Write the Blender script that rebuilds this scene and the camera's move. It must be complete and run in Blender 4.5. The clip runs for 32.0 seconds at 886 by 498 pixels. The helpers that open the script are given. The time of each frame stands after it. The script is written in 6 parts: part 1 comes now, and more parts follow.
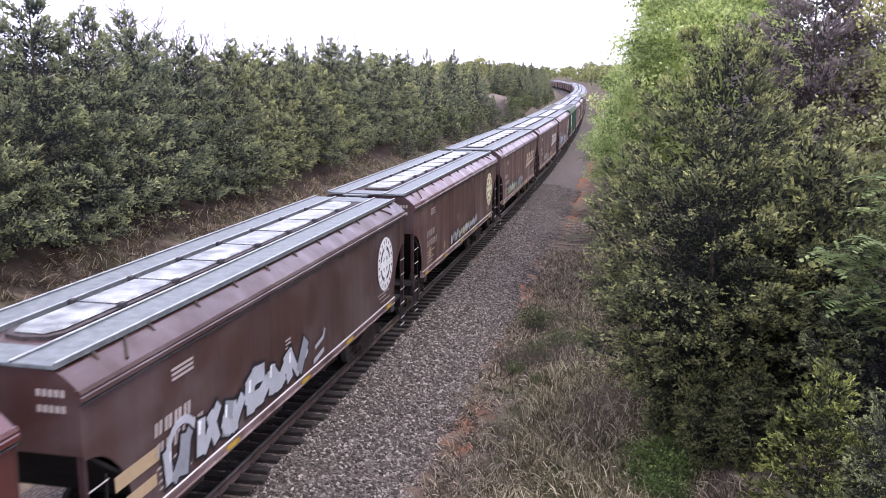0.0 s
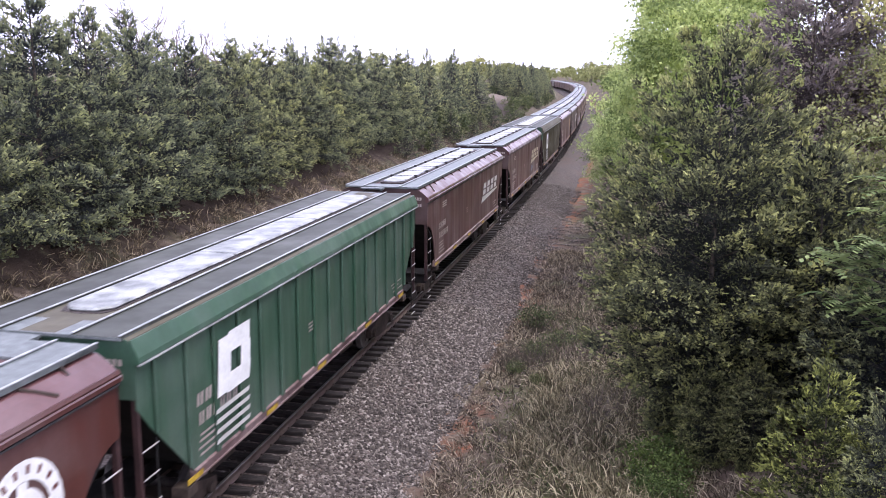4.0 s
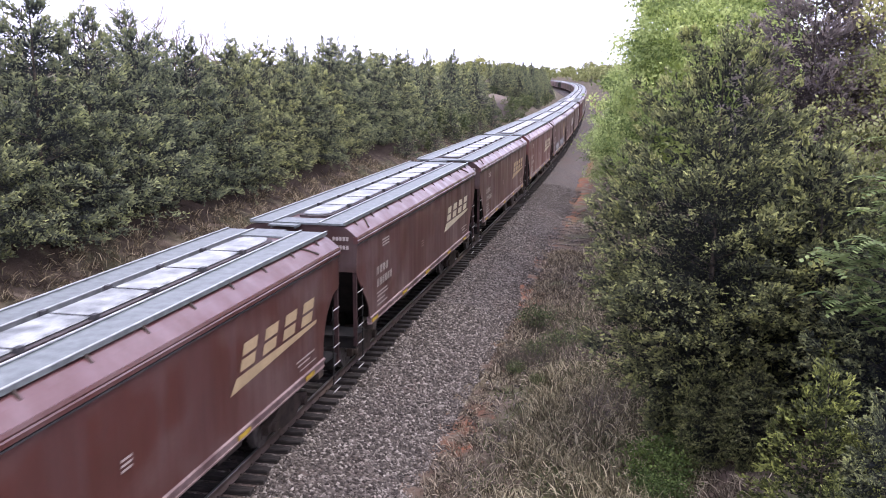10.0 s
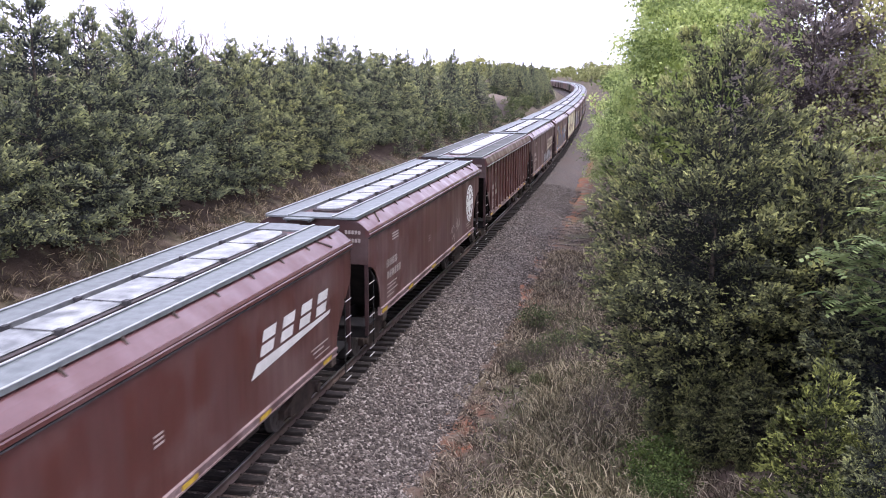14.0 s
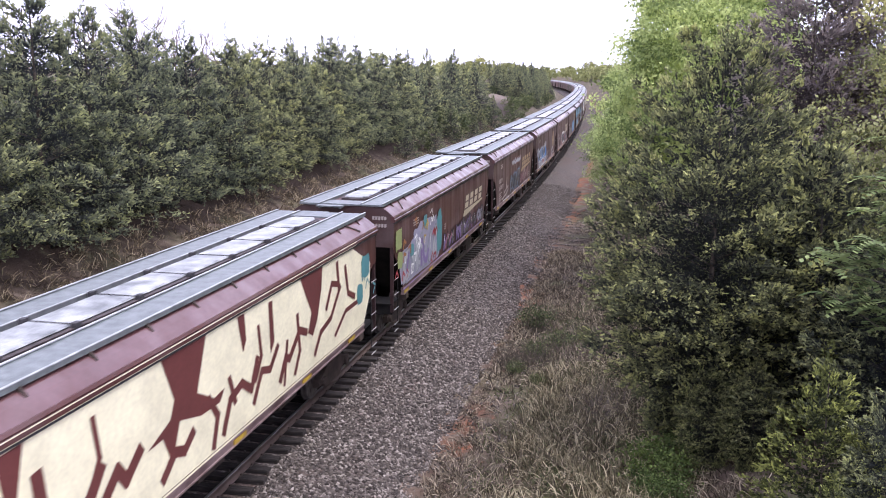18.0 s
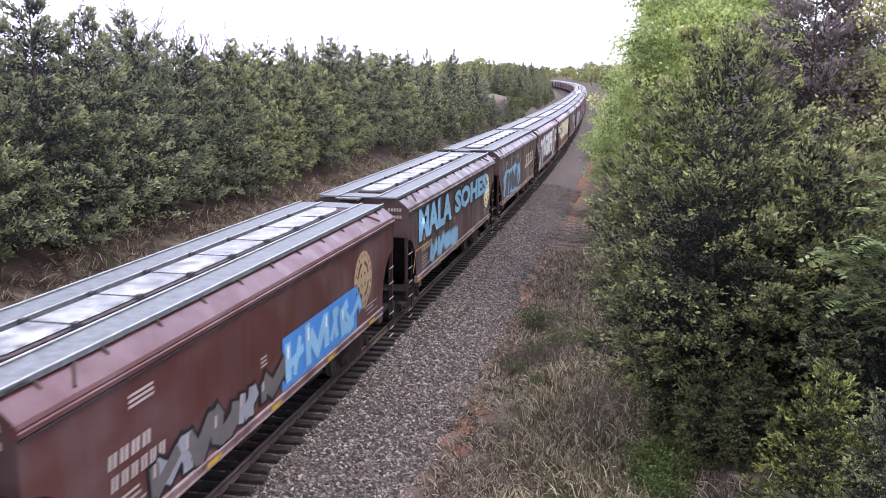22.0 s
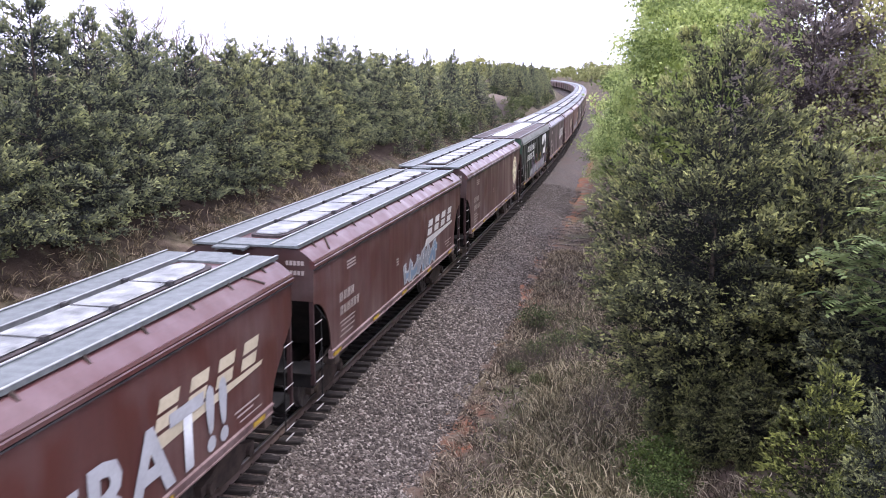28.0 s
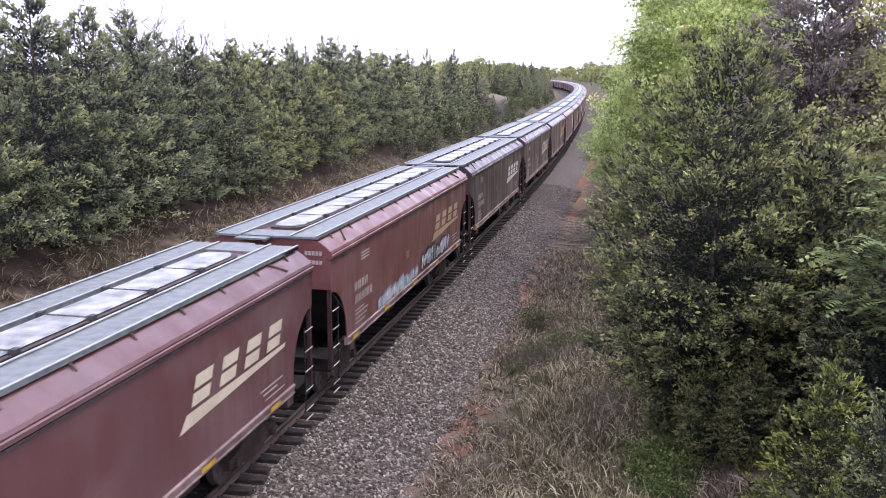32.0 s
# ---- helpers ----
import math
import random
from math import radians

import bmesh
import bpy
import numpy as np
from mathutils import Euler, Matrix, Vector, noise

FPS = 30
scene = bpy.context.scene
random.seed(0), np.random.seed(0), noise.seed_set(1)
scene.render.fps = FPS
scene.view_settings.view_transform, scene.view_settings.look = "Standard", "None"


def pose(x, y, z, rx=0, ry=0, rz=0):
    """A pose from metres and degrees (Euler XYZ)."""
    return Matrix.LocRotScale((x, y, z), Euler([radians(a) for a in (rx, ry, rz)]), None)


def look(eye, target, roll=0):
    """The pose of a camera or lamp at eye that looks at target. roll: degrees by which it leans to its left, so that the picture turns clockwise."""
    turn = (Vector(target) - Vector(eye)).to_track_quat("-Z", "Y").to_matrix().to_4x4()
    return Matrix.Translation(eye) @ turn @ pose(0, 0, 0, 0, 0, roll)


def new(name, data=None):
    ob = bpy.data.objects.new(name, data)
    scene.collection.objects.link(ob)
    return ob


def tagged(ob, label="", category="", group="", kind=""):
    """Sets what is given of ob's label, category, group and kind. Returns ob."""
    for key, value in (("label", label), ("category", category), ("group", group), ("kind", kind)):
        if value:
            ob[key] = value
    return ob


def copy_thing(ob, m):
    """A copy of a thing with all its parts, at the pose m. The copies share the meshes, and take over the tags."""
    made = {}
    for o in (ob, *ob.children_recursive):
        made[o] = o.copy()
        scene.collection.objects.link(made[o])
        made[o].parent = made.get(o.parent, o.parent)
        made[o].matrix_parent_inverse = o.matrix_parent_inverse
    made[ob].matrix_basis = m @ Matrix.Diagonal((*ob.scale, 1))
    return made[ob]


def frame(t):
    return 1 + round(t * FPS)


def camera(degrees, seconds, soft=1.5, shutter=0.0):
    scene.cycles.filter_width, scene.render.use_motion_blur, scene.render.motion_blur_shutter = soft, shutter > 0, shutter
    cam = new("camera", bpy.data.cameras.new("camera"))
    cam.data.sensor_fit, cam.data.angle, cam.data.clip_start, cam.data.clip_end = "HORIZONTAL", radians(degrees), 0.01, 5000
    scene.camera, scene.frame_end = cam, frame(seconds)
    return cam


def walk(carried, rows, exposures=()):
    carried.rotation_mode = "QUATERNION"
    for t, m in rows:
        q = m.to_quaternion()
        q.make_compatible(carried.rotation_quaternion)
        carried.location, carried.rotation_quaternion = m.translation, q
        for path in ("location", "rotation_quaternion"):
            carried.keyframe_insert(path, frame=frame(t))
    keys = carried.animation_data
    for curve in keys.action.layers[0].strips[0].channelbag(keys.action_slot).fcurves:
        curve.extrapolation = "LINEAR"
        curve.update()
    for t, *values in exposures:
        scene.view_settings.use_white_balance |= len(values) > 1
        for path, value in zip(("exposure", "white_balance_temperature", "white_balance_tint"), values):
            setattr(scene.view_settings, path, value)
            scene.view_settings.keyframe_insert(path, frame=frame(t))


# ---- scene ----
cam = camera(51.4, 32.0, soft=0.65, shutter=0.11)
EYE = pose(8.64, 0, 7.96, 79.17, 0, 12.37) @ pose(0, 0, 0, 0, 0, 0.30)
walk(cam, [(0.0, EYE), (32.0, EYE)])

# ---- light: a bright overcast sky and a wide, weak sun ----
SUN_ELEVATION, SUN_AZIMUTH = 66.0, 122.0
world = bpy.data.worlds.new("overcast_sky")
scene.world = world
world.use_nodes = True
wn = world.node_tree
wn.nodes.clear()
sky = wn.nodes.new("ShaderNodeTexSky")
sky.sky_type, sky.sun_disc = "NISHITA", False
sky.sun_elevation, sky.sun_rotation = radians(SUN_ELEVATION), radians(SUN_AZIMUTH)
sky.air_density, sky.dust_density = 1.5, 4.0
dimmed = wn.nodes.new("ShaderNodeVectorMath")
dimmed.operation = "SCALE"
dimmed.inputs["Scale"].default_value = 0.10
veil = wn.nodes.new("ShaderNodeMix")
veil.data_type = "RGBA"
veil.inputs["Factor"].default_value = 0.86
veil.inputs["B"].default_value = (1.13, 1.12, 1.57, 1)
back = wn.nodes.new("ShaderNodeBackground")
back.inputs["Strength"].default_value = 1.0
wout = wn.nodes.new("ShaderNodeOutputWorld")
wn.links.new(sky.outputs[0], dimmed.inputs[0])
wn.links.new(dimmed.outputs[0], veil.inputs["A"])
wn.links.new(veil.outputs["Result"], back.inputs[0])
wn.links.new(back.outputs[0], wout.inputs[0])
sun = new("sun", bpy.data.lights.new("sun", "SUN"))
sun.data.energy, sun.data.angle, sun.data.color = 1.5, radians(25), (1.0, 0.97, 0.95)
az = radians(SUN_AZIMUTH)
sun.matrix_world = look((math.sin(az) * 50, math.cos(az) * 50, 50 * math.tan(radians(SUN_ELEVATION))), (0, 0, 0))
scene.view_settings.exposure = 1.05


# ---- materials ----
def material(name, rough=0.8, metal=0.0, spec=0.3):
    m = bpy.data.materials.new(name)
    m.use_nodes = True
    b = m.node_tree.nodes["Principled BSDF"]
    b.inputs["Roughness"].default_value = rough
    b.inputs["Metallic"].default_value = metal
    b.inputs["Specular IOR Level"].default_value = spec
    return m, m.node_tree, b


def node(nt, kind, **values):
    n = nt.nodes.new(kind)
    for key, value in values.items():
        n.inputs[key].default_value = value
    return n


def ramp(nt, source, stops):
    r = nt.nodes.new("ShaderNodeValToRGB")
    while len(r.color_ramp.elements) < len(stops):
        r.color_ramp.elements.new(0.5)
    for e, (at, c) in zip(r.color_ramp.elements, stops):
        e.position, e.color = at, (*c, 1)
    nt.links.new(source, r.inputs[0])
    return r.outputs[0]


def blend(nt, factor, a, b, mode="MIX"):
    m = nt.nodes.new("ShaderNodeMix")
    m.data_type, m.blend_type = "RGBA", mode
    for key, v in (("Factor", factor), ("A", a), ("B", b)):
        if isinstance(v, (int, float)):
            m.inputs[key].default_value = v
        elif isinstance(v, tuple):
            m.inputs[key].default_value = (*v, 1)
        else:
            nt.links.new(v, m.inputs[key])
    return m.outputs["Result"]


def spread(nt, scale, stretch=(1, 1, 1), detail=5.0, space="Object"):
    tc = nt.nodes.new("ShaderNodeTexCoord")
    mp = node(nt, "ShaderNodeMapping", Scale=stretch)
    nt.links.new(tc.outputs[space], mp.inputs["Vector"])
    n = node(nt, "ShaderNodeTexNoise", Scale=scale, Detail=detail)
    nt.links.new(mp.outputs[0], n.inputs["Vector"])
    return n.outputs["Fac"]


def bumped(nt, b, height, strength=0.4, distance=0.02):
    bp = node(nt, "ShaderNodeBump", Strength=strength, Distance=distance)
    nt.links.new(height, bp.inputs["Height"])
    nt.links.new(bp.outputs[0], b.inputs["Normal"])


def mixed(name, low, high, scale=6.0, rough=0.8, metal=0.0, stretch=(1, 1, 1), bump=0.2, spec=0.3, dist=0.01, grain=1.0):
    """Two tones of one surface, blended by coarse and fine noise."""
    m, nt, b = material(name, rough, metal, spec)
    coarse, fine = spread(nt, scale, stretch), spread(nt, scale * 9, stretch)
    tone = ramp(nt, coarse, [(0.32, low), (0.68, high)])
    speck = ramp(nt, fine, [(0.3, (0.72,) * 3), (0.7, (1.15,) * 3)])
    nt.links.new(blend(nt, grain, tone, speck, "MULTIPLY"), b.inputs["Base Color"])
    bumped(nt, b, fine, bump, dist)
    return m


def paint(name, colour, grime=0.5, rough=0.30, coat=0.45):
    """Weathered rolling-stock paint: faded patches, dust and rain streaks down the sheet."""
    m, nt, b = material(name, rough, 0.0, 0.6)
    b.inputs["Coat Weight"].default_value, b.inputs["Coat Roughness"].default_value = coat, 0.18
    info = nt.nodes.new("ShaderNodeObjectInfo")
    patch = spread(nt, 0.35, (1, 1, 1.6))
    streak = spread(nt, 1.0, (1.7, 1.7, 0.22))
    fine = spread(nt, 14.0)
    dark = tuple(c * (1 - 0.45 * grime) for c in colour)
    pale = tuple(min(1, c * 0.9 + 0.06 * (0.6 + grime)) for c in colour)
    base = ramp(nt, patch, [(0.3, dark), (0.5, colour), (0.75, pale)])
    rain = ramp(nt, streak, [(0.35, (0.66, 0.64, 0.63)), (0.6, (1.08, 1.07, 1.07))])
    speck = ramp(nt, fine, [(0.3, (0.86,) * 3), (0.7, (1.08,) * 3)])
    one = blend(nt, 0.5 * grime + 0.1, base, rain, "MULTIPLY")
    two = blend(nt, 0.8, one, speck, "MULTIPLY")
    vary = ramp(nt, info.outputs["Random"], [(0.0, (0.9, 0.9, 0.9)), (1.0, (1.1, 1.08, 1.06))])
    nt.links.new(blend(nt, 0.7, two, vary, "MULTIPLY"), b.inputs["Base Color"])
    nt.links.new(ramp(nt, streak, [(0.3, (0.75,) * 3), (0.7, (rough,) * 3)]), b.inputs["Roughness"])
    bumped(nt, b, patch, 0.25, 0.05)
    return m


PAINT = {
    "red": paint("red_oxide_paint", (0.071, 0.0195, 0.0160), 0.4),
    "bright": paint("fresh_red_oxide_paint", (0.130, 0.041, 0.035), 0.3),
    "brown": paint("brown_paint", (0.050, 0.0205, 0.0170), 0.5),
    "dark": paint("dark_maroon_paint", (0.035, 0.0135, 0.0140), 0.5),
    "faded": paint("faded_and_sheen_red_paint", (0.098, 0.038, 0.038), 0.35),
    "green": paint("bright_green_paint", (0.030, 0.078, 0.046), 0.4),
    "olive": paint("dusty_olive_green_paint", (0.076, 0.065, 0.038), 0.7, 0.6, 0.0),
    "dull": paint("dirty_dark_green_paint", (0.036, 0.039, 0.030), 0.7, 0.6, 0.0),
    "pale": paint("dusty_pale_roof_paint", (0.17, 0.165, 0.165), 0.4),
    "rust": paint("rusty_brown_roof_paint", (0.052, 0.031, 0.029), 0.8, 0.6, 0.0),
}
GRATING = mixed("galvanised_grating", (0.088, 0.100, 0.100), (0.165, 0.182, 0.180), 5, 0.5, 0.0, spec=0.5)
LIP = mixed("bright_worn_steel_edge", (0.19, 0.20, 0.20), (0.40, 0.41, 0.41), 4, 0.35, 0.0, spec=0.7)
HATCH = mixed("white_fibreglass_hatch", (0.075, 0.083, 0.082), (0.40, 0.41, 0.40), 2.4, 0.35, spec=0.6)
CLEAN_HATCH = mixed("clean_white_hatch", (0.62, 0.63, 0.63), (0.74, 0.75, 0.75), 1.2, 0.35, spec=0.6)
COAMING = mixed("grimy_roof_steel", (0.025, 0.020, 0.020), (0.075, 0.058, 0.056), 5, 0.7)
FASCIA = mixed("dusty_grey_green_paint", (0.105, 0.110, 0.098), (0.23, 0.235, 0.22), 1.5, 0.55)
CORNER = mixed("dull_maroon_post_paint", (0.022, 0.012, 0.012), (0.060, 0.030, 0.030), 3, 0.6)
GASKET = mixed("dark_steel", (0.02, 0.02, 0.022), (0.06, 0.055, 0.055), 8, 0.7)
# sooty steel, with the recesses' deep shade put into its near-black colour
SOOT_SHADE = mixed("sooty_shaded_underframe", (0.006, 0.0055, 0.0055), (0.018, 0.015, 0.014), 3, 0.95)
CAST = mixed("rusty_cast_steel", (0.03, 0.022, 0.018), (0.07, 0.05, 0.04), 5, 0.8)
TREAD = mixed("worn_wheel_steel", (0.10, 0.09, 0.085), (0.22, 0.20, 0.19), 6, 0.45, 0.6)
SILL = mixed("dusty_sill_paint", (0.10, 0.058, 0.055), (0.26, 0.185, 0.175), 1.2, 0.6)
RUNG = mixed("worn_pale_grab_iron_paint", (0.20, 0.18, 0.17), (0.42, 0.40, 0.39), 4, 0.5)
YELLOW = mixed("yellow_reflective_tape", (0.36, 0.23, 0.03), (0.58, 0.40, 0.05), 4, 0.5)
RAIL = mixed("rusty_rail", (0.06, 0.04, 0.032), (0.12, 0.085, 0.07), 3, 0.7)
RAILTOP = mixed("polished_rail_head", (0.28, 0.27, 0.27), (0.42, 0.41, 0.4), 3, 0.3, 0.9)
TIMBER = mixed("creosoted_timber", (0.012, 0.010, 0.010), (0.045, 0.036, 0.032), 4, 0.9, 0, (1, 6, 6), 0.6)


def sprayed(name, colour, rough=0.5):
    return mixed(name, tuple(c * 0.86 for c in colour), tuple(min(1, c * 1.05) for c in colour), 1.6, rough, 0, (1, 1, 1), 0.05, grain=0.35)


INK = {
    "white": sprayed("white_paint", (0.76, 0.76, 0.74)), "cream": sprayed("cream_paint", (0.80, 0.75, 0.52)), "oxide": sprayed("oxide_red_brush_paint", (0.13, 0.04, 0.036)),
    "tan": sprayed("faded_yellowish_paint", (0.38, 0.28, 0.165)), "black": sprayed("black_spray_paint", (0.015, 0.015, 0.018)),
    "grey": sprayed("grey_spray_paint", (0.24, 0.25, 0.27)), "sky": sprayed("light_blue_spray_paint", (0.22, 0.43, 0.58)),
    "blue": sprayed("blue_spray_paint", (0.065, 0.22, 0.50)), "violet": sprayed("violet_spray_paint", (0.20, 0.14, 0.29)),
    "red": sprayed("red_spray_paint", (0.34, 0.05, 0.055)), "pink": sprayed("dusky_pink_spray_paint", (0.28, 0.13, 0.16)),
    "lime": sprayed("lime_spray_paint", (0.28, 0.33, 0.13)), "teal": sprayed("teal_spray_paint", (0.09, 0.25, 0.26)),
    "gold": sprayed("yellow_spray_paint", (0.44, 0.32, 0.08)), "orange": sprayed("orange_spray_paint", (0.36, 0.16, 0.05)),
    "silver": sprayed("silver_spray_paint", (0.38, 0.39, 0.41)), "slate": sprayed("slate_blue_spray_paint", (0.16, 0.24, 0.33)),
    "buff": sprayed("weathered_buff_paint", (0.50, 0.44, 0.32)), "chalk": sprayed("weathered_white_paint", (0.56, 0.55, 0.52)),
    "stain": sprayed("dull_grey_overpaint", (0.115, 0.105, 0.100)), "lilac": sprayed("pale_violet_spray_paint", (0.30, 0.29, 0.37)),
    "stencil": sprayed("pale_stencil_paint", (0.36, 0.31, 0.28)),
}

# ---- the line of the track: curvature over its length ----
KNOTS = [0, 40, 80, 120, 170, 230, 600]
BENDS = [-0.000144, 0.000288, 0.000638, 0.000341, 0.000153, 0.000272, 0.000694]
ARC = np.arange(-900, 1500, 0.5)
TURN = np.cumsum(np.where((ARC < 0) | (ARC > 700), 0, np.interp(ARC, KNOTS, BENDS))) * 0.5
TX, TY = np.cumsum(-np.sin(TURN)) * 0.5, np.cumsum(np.cos(TURN)) * 0.5
TX, TY = TX - np.interp(0, ARC, TX), TY - np.interp(0, ARC, TY)


def line_at(s):
    return np.interp(s, ARC, TX), np.interp(s, ARC, TY), np.interp(s, ARC, TURN)


def middle(y):
    """How far the track's centre lies from x = 0 at y."""
    return np.interp(y, TY, TX)


# ---- building blocks ----
class Shape:
    """Collects the faces of one mesh."""

    def __init__(self):
        self.v, self.f = [], []

    def add(self, verts, faces):
        k = len(self.v)
        self.v += [tuple(p) for p in verts]
        self.f += [tuple(i + k for i in f) for f in faces]
        return self

    def box(self, x0, x1, y0, y1, z0, z1, turn=None):
        vs = [Vector((x, y, z)) for x in (x0, x1) for y in (y0, y1) for z in (z0, z1)]
        if turn:
            vs = [turn @ p for p in vs]
        return self.add(vs, [(0, 1, 3, 2), (4, 6, 7, 5), (0, 4, 5, 1), (2, 3, 7, 6), (0, 2, 6, 4), (1, 5, 7, 3)])

    def prism(self, outline, axis, a, b):
        """An outline in the two other axes, pushed from a to b along axis."""
        def at(p, c):
            q = list(p)
            q.insert(axis, c)
            return q
        n = len(outline)
        self.add([at(p, a) for p in outline] + [at(p, b) for p in outline],
                 [tuple(range(n))[::-1], tuple(range(n, 2 * n))] + [(i, (i + 1) % n, n + (i + 1) % n, n + i) for i in range(n)])
        return self

    def tube(self, p, q, r, sides=6, r2=None):
        p, q = Vector(p), Vector(q)
        w = (q - p).normalized()
        u = w.orthogonal().normalized()
        x = w.cross(u)
        r2 = r if r2 is None else r2
        ring = [(math.cos(2 * math.pi * i / sides), math.sin(2 * math.pi * i / sides)) for i in range(sides)]
        vs = [p + (u * c + x * s) * r for c, s in ring] + [q + (u * c + x * s) * r2 for c, s in ring]
        n = sides
        return self.add(vs, [(i, (i + 1) % n, n + (i + 1) % n, n + i) for i in range(n)] + [tuple(range(n))[::-1], tuple(range(n, 2 * n))])

    def done(self, name, mat, bevel=0.0, smooth=False):
        me = bpy.data.meshes.new(name)
        me.from_pydata(self.v, [], self.f)
        bm = bmesh.new()
        bm.from_mesh(me)
        bmesh.ops.recalc_face_normals(bm, faces=bm.faces)
        if bevel:
            bmesh.ops.bevel(bm, geom=[e for e in bm.edges if e.is_manifold and e.calc_face_angle(0) > 0.6], offset=bevel, segments=1, affect="EDGES", clamp_overlap=True)
        if smooth:
            for f in bm.faces:
                f.smooth = True
        bm.to_mesh(me)
        bm.free()
        me.materials.append(mat)
        return me


def part(name, shape, mat, parent, label="", bevel=0.0, smooth=False, at=None):
    """One mesh of its own under a thing or a part; shape may also be a finished mesh."""
    ob = new(name, shape.done(name, mat, bevel, smooth) if isinstance(shape, Shape) else shape)
    ob.parent = parent
    if at is not None:
        ob.matrix_basis = at
    return tagged(ob, label)


def cloud(name, verts, faces, mat, smooth=False):
    """A large mesh from arrays; faces all of one size."""
    me = bpy.data.meshes.new(name)
    verts, faces = np.asarray(verts, np.float32), np.asarray(faces, np.int32)
    me.vertices.add(len(verts))
    me.vertices.foreach_set("co", verts.ravel())
    me.loops.add(faces.size)
    me.loops.foreach_set("vertex_index", faces.ravel())
    me.polygons.add(len(faces))
    me.polygons.foreach_set("loop_start", np.arange(len(faces), dtype=np.int32) * faces.shape[1])
    if smooth:
        me.polygons.foreach_set("use_smooth", np.ones(len(faces), bool))
    me.update(calc_edges=True)
    me.materials.append(mat)
    return me


# ---- the ground, one sheet to the horizon ----
PROFILE_D = [-2500, -400, -120, -60, -30, -20, -15, -12, -10, -8.2, -6.5, -5.2, -4, 3.0, 4, 5, 6.5, 8, 9.5, 11, 13, 16, 20, 26, 40, 80, 200, 2500]
PROFILE_Z = [9, 8, 6.5, 5.6, 4.9, 4.2, 3.5, 2.9, 2.3, 1.55, 0.6, -0.3, -0.85, -0.86, -0.80, -0.72, -0.6, -0.35, 0.0, 0.5, 1.5, 3.0, 4.2, 4.8, 5.2, 6, 7, 8]


def wave(x, y, k, seed=0.0):
    return np.sin(x * k + seed) * np.cos(y * k * 0.83 + 1.7 * seed) + 0.5 * np.sin(x * k * 2.3 + y * k * 1.9 + seed * 3)


def ground_z(d, y):
    d, y = np.asarray(d, float), np.asarray(y, float)
    z = np.interp(d, PROFILE_D, PROFILE_Z)
    rough = np.clip((np.abs(d) - 2.6) / 2.2, 0, 1)
    hills = np.clip((np.abs(d) - 60) / 400, 0, 1) * 3 * wave(d, y, 0.006, 2.0)
    return z + 0.9 * bank(d, y) + rough * (0.07 * wave(d, y, 1.1, 0.4) + 0.04 * wave(d, y, 2.9, 2.2) + 0.13 * wave(d, y, 0.27, 1.3)) + hills


def spot(d, y):
    """The place on the ground d metres from the track at y."""
    return float(middle(y) + d), float(y), float(ground_z(d, y))


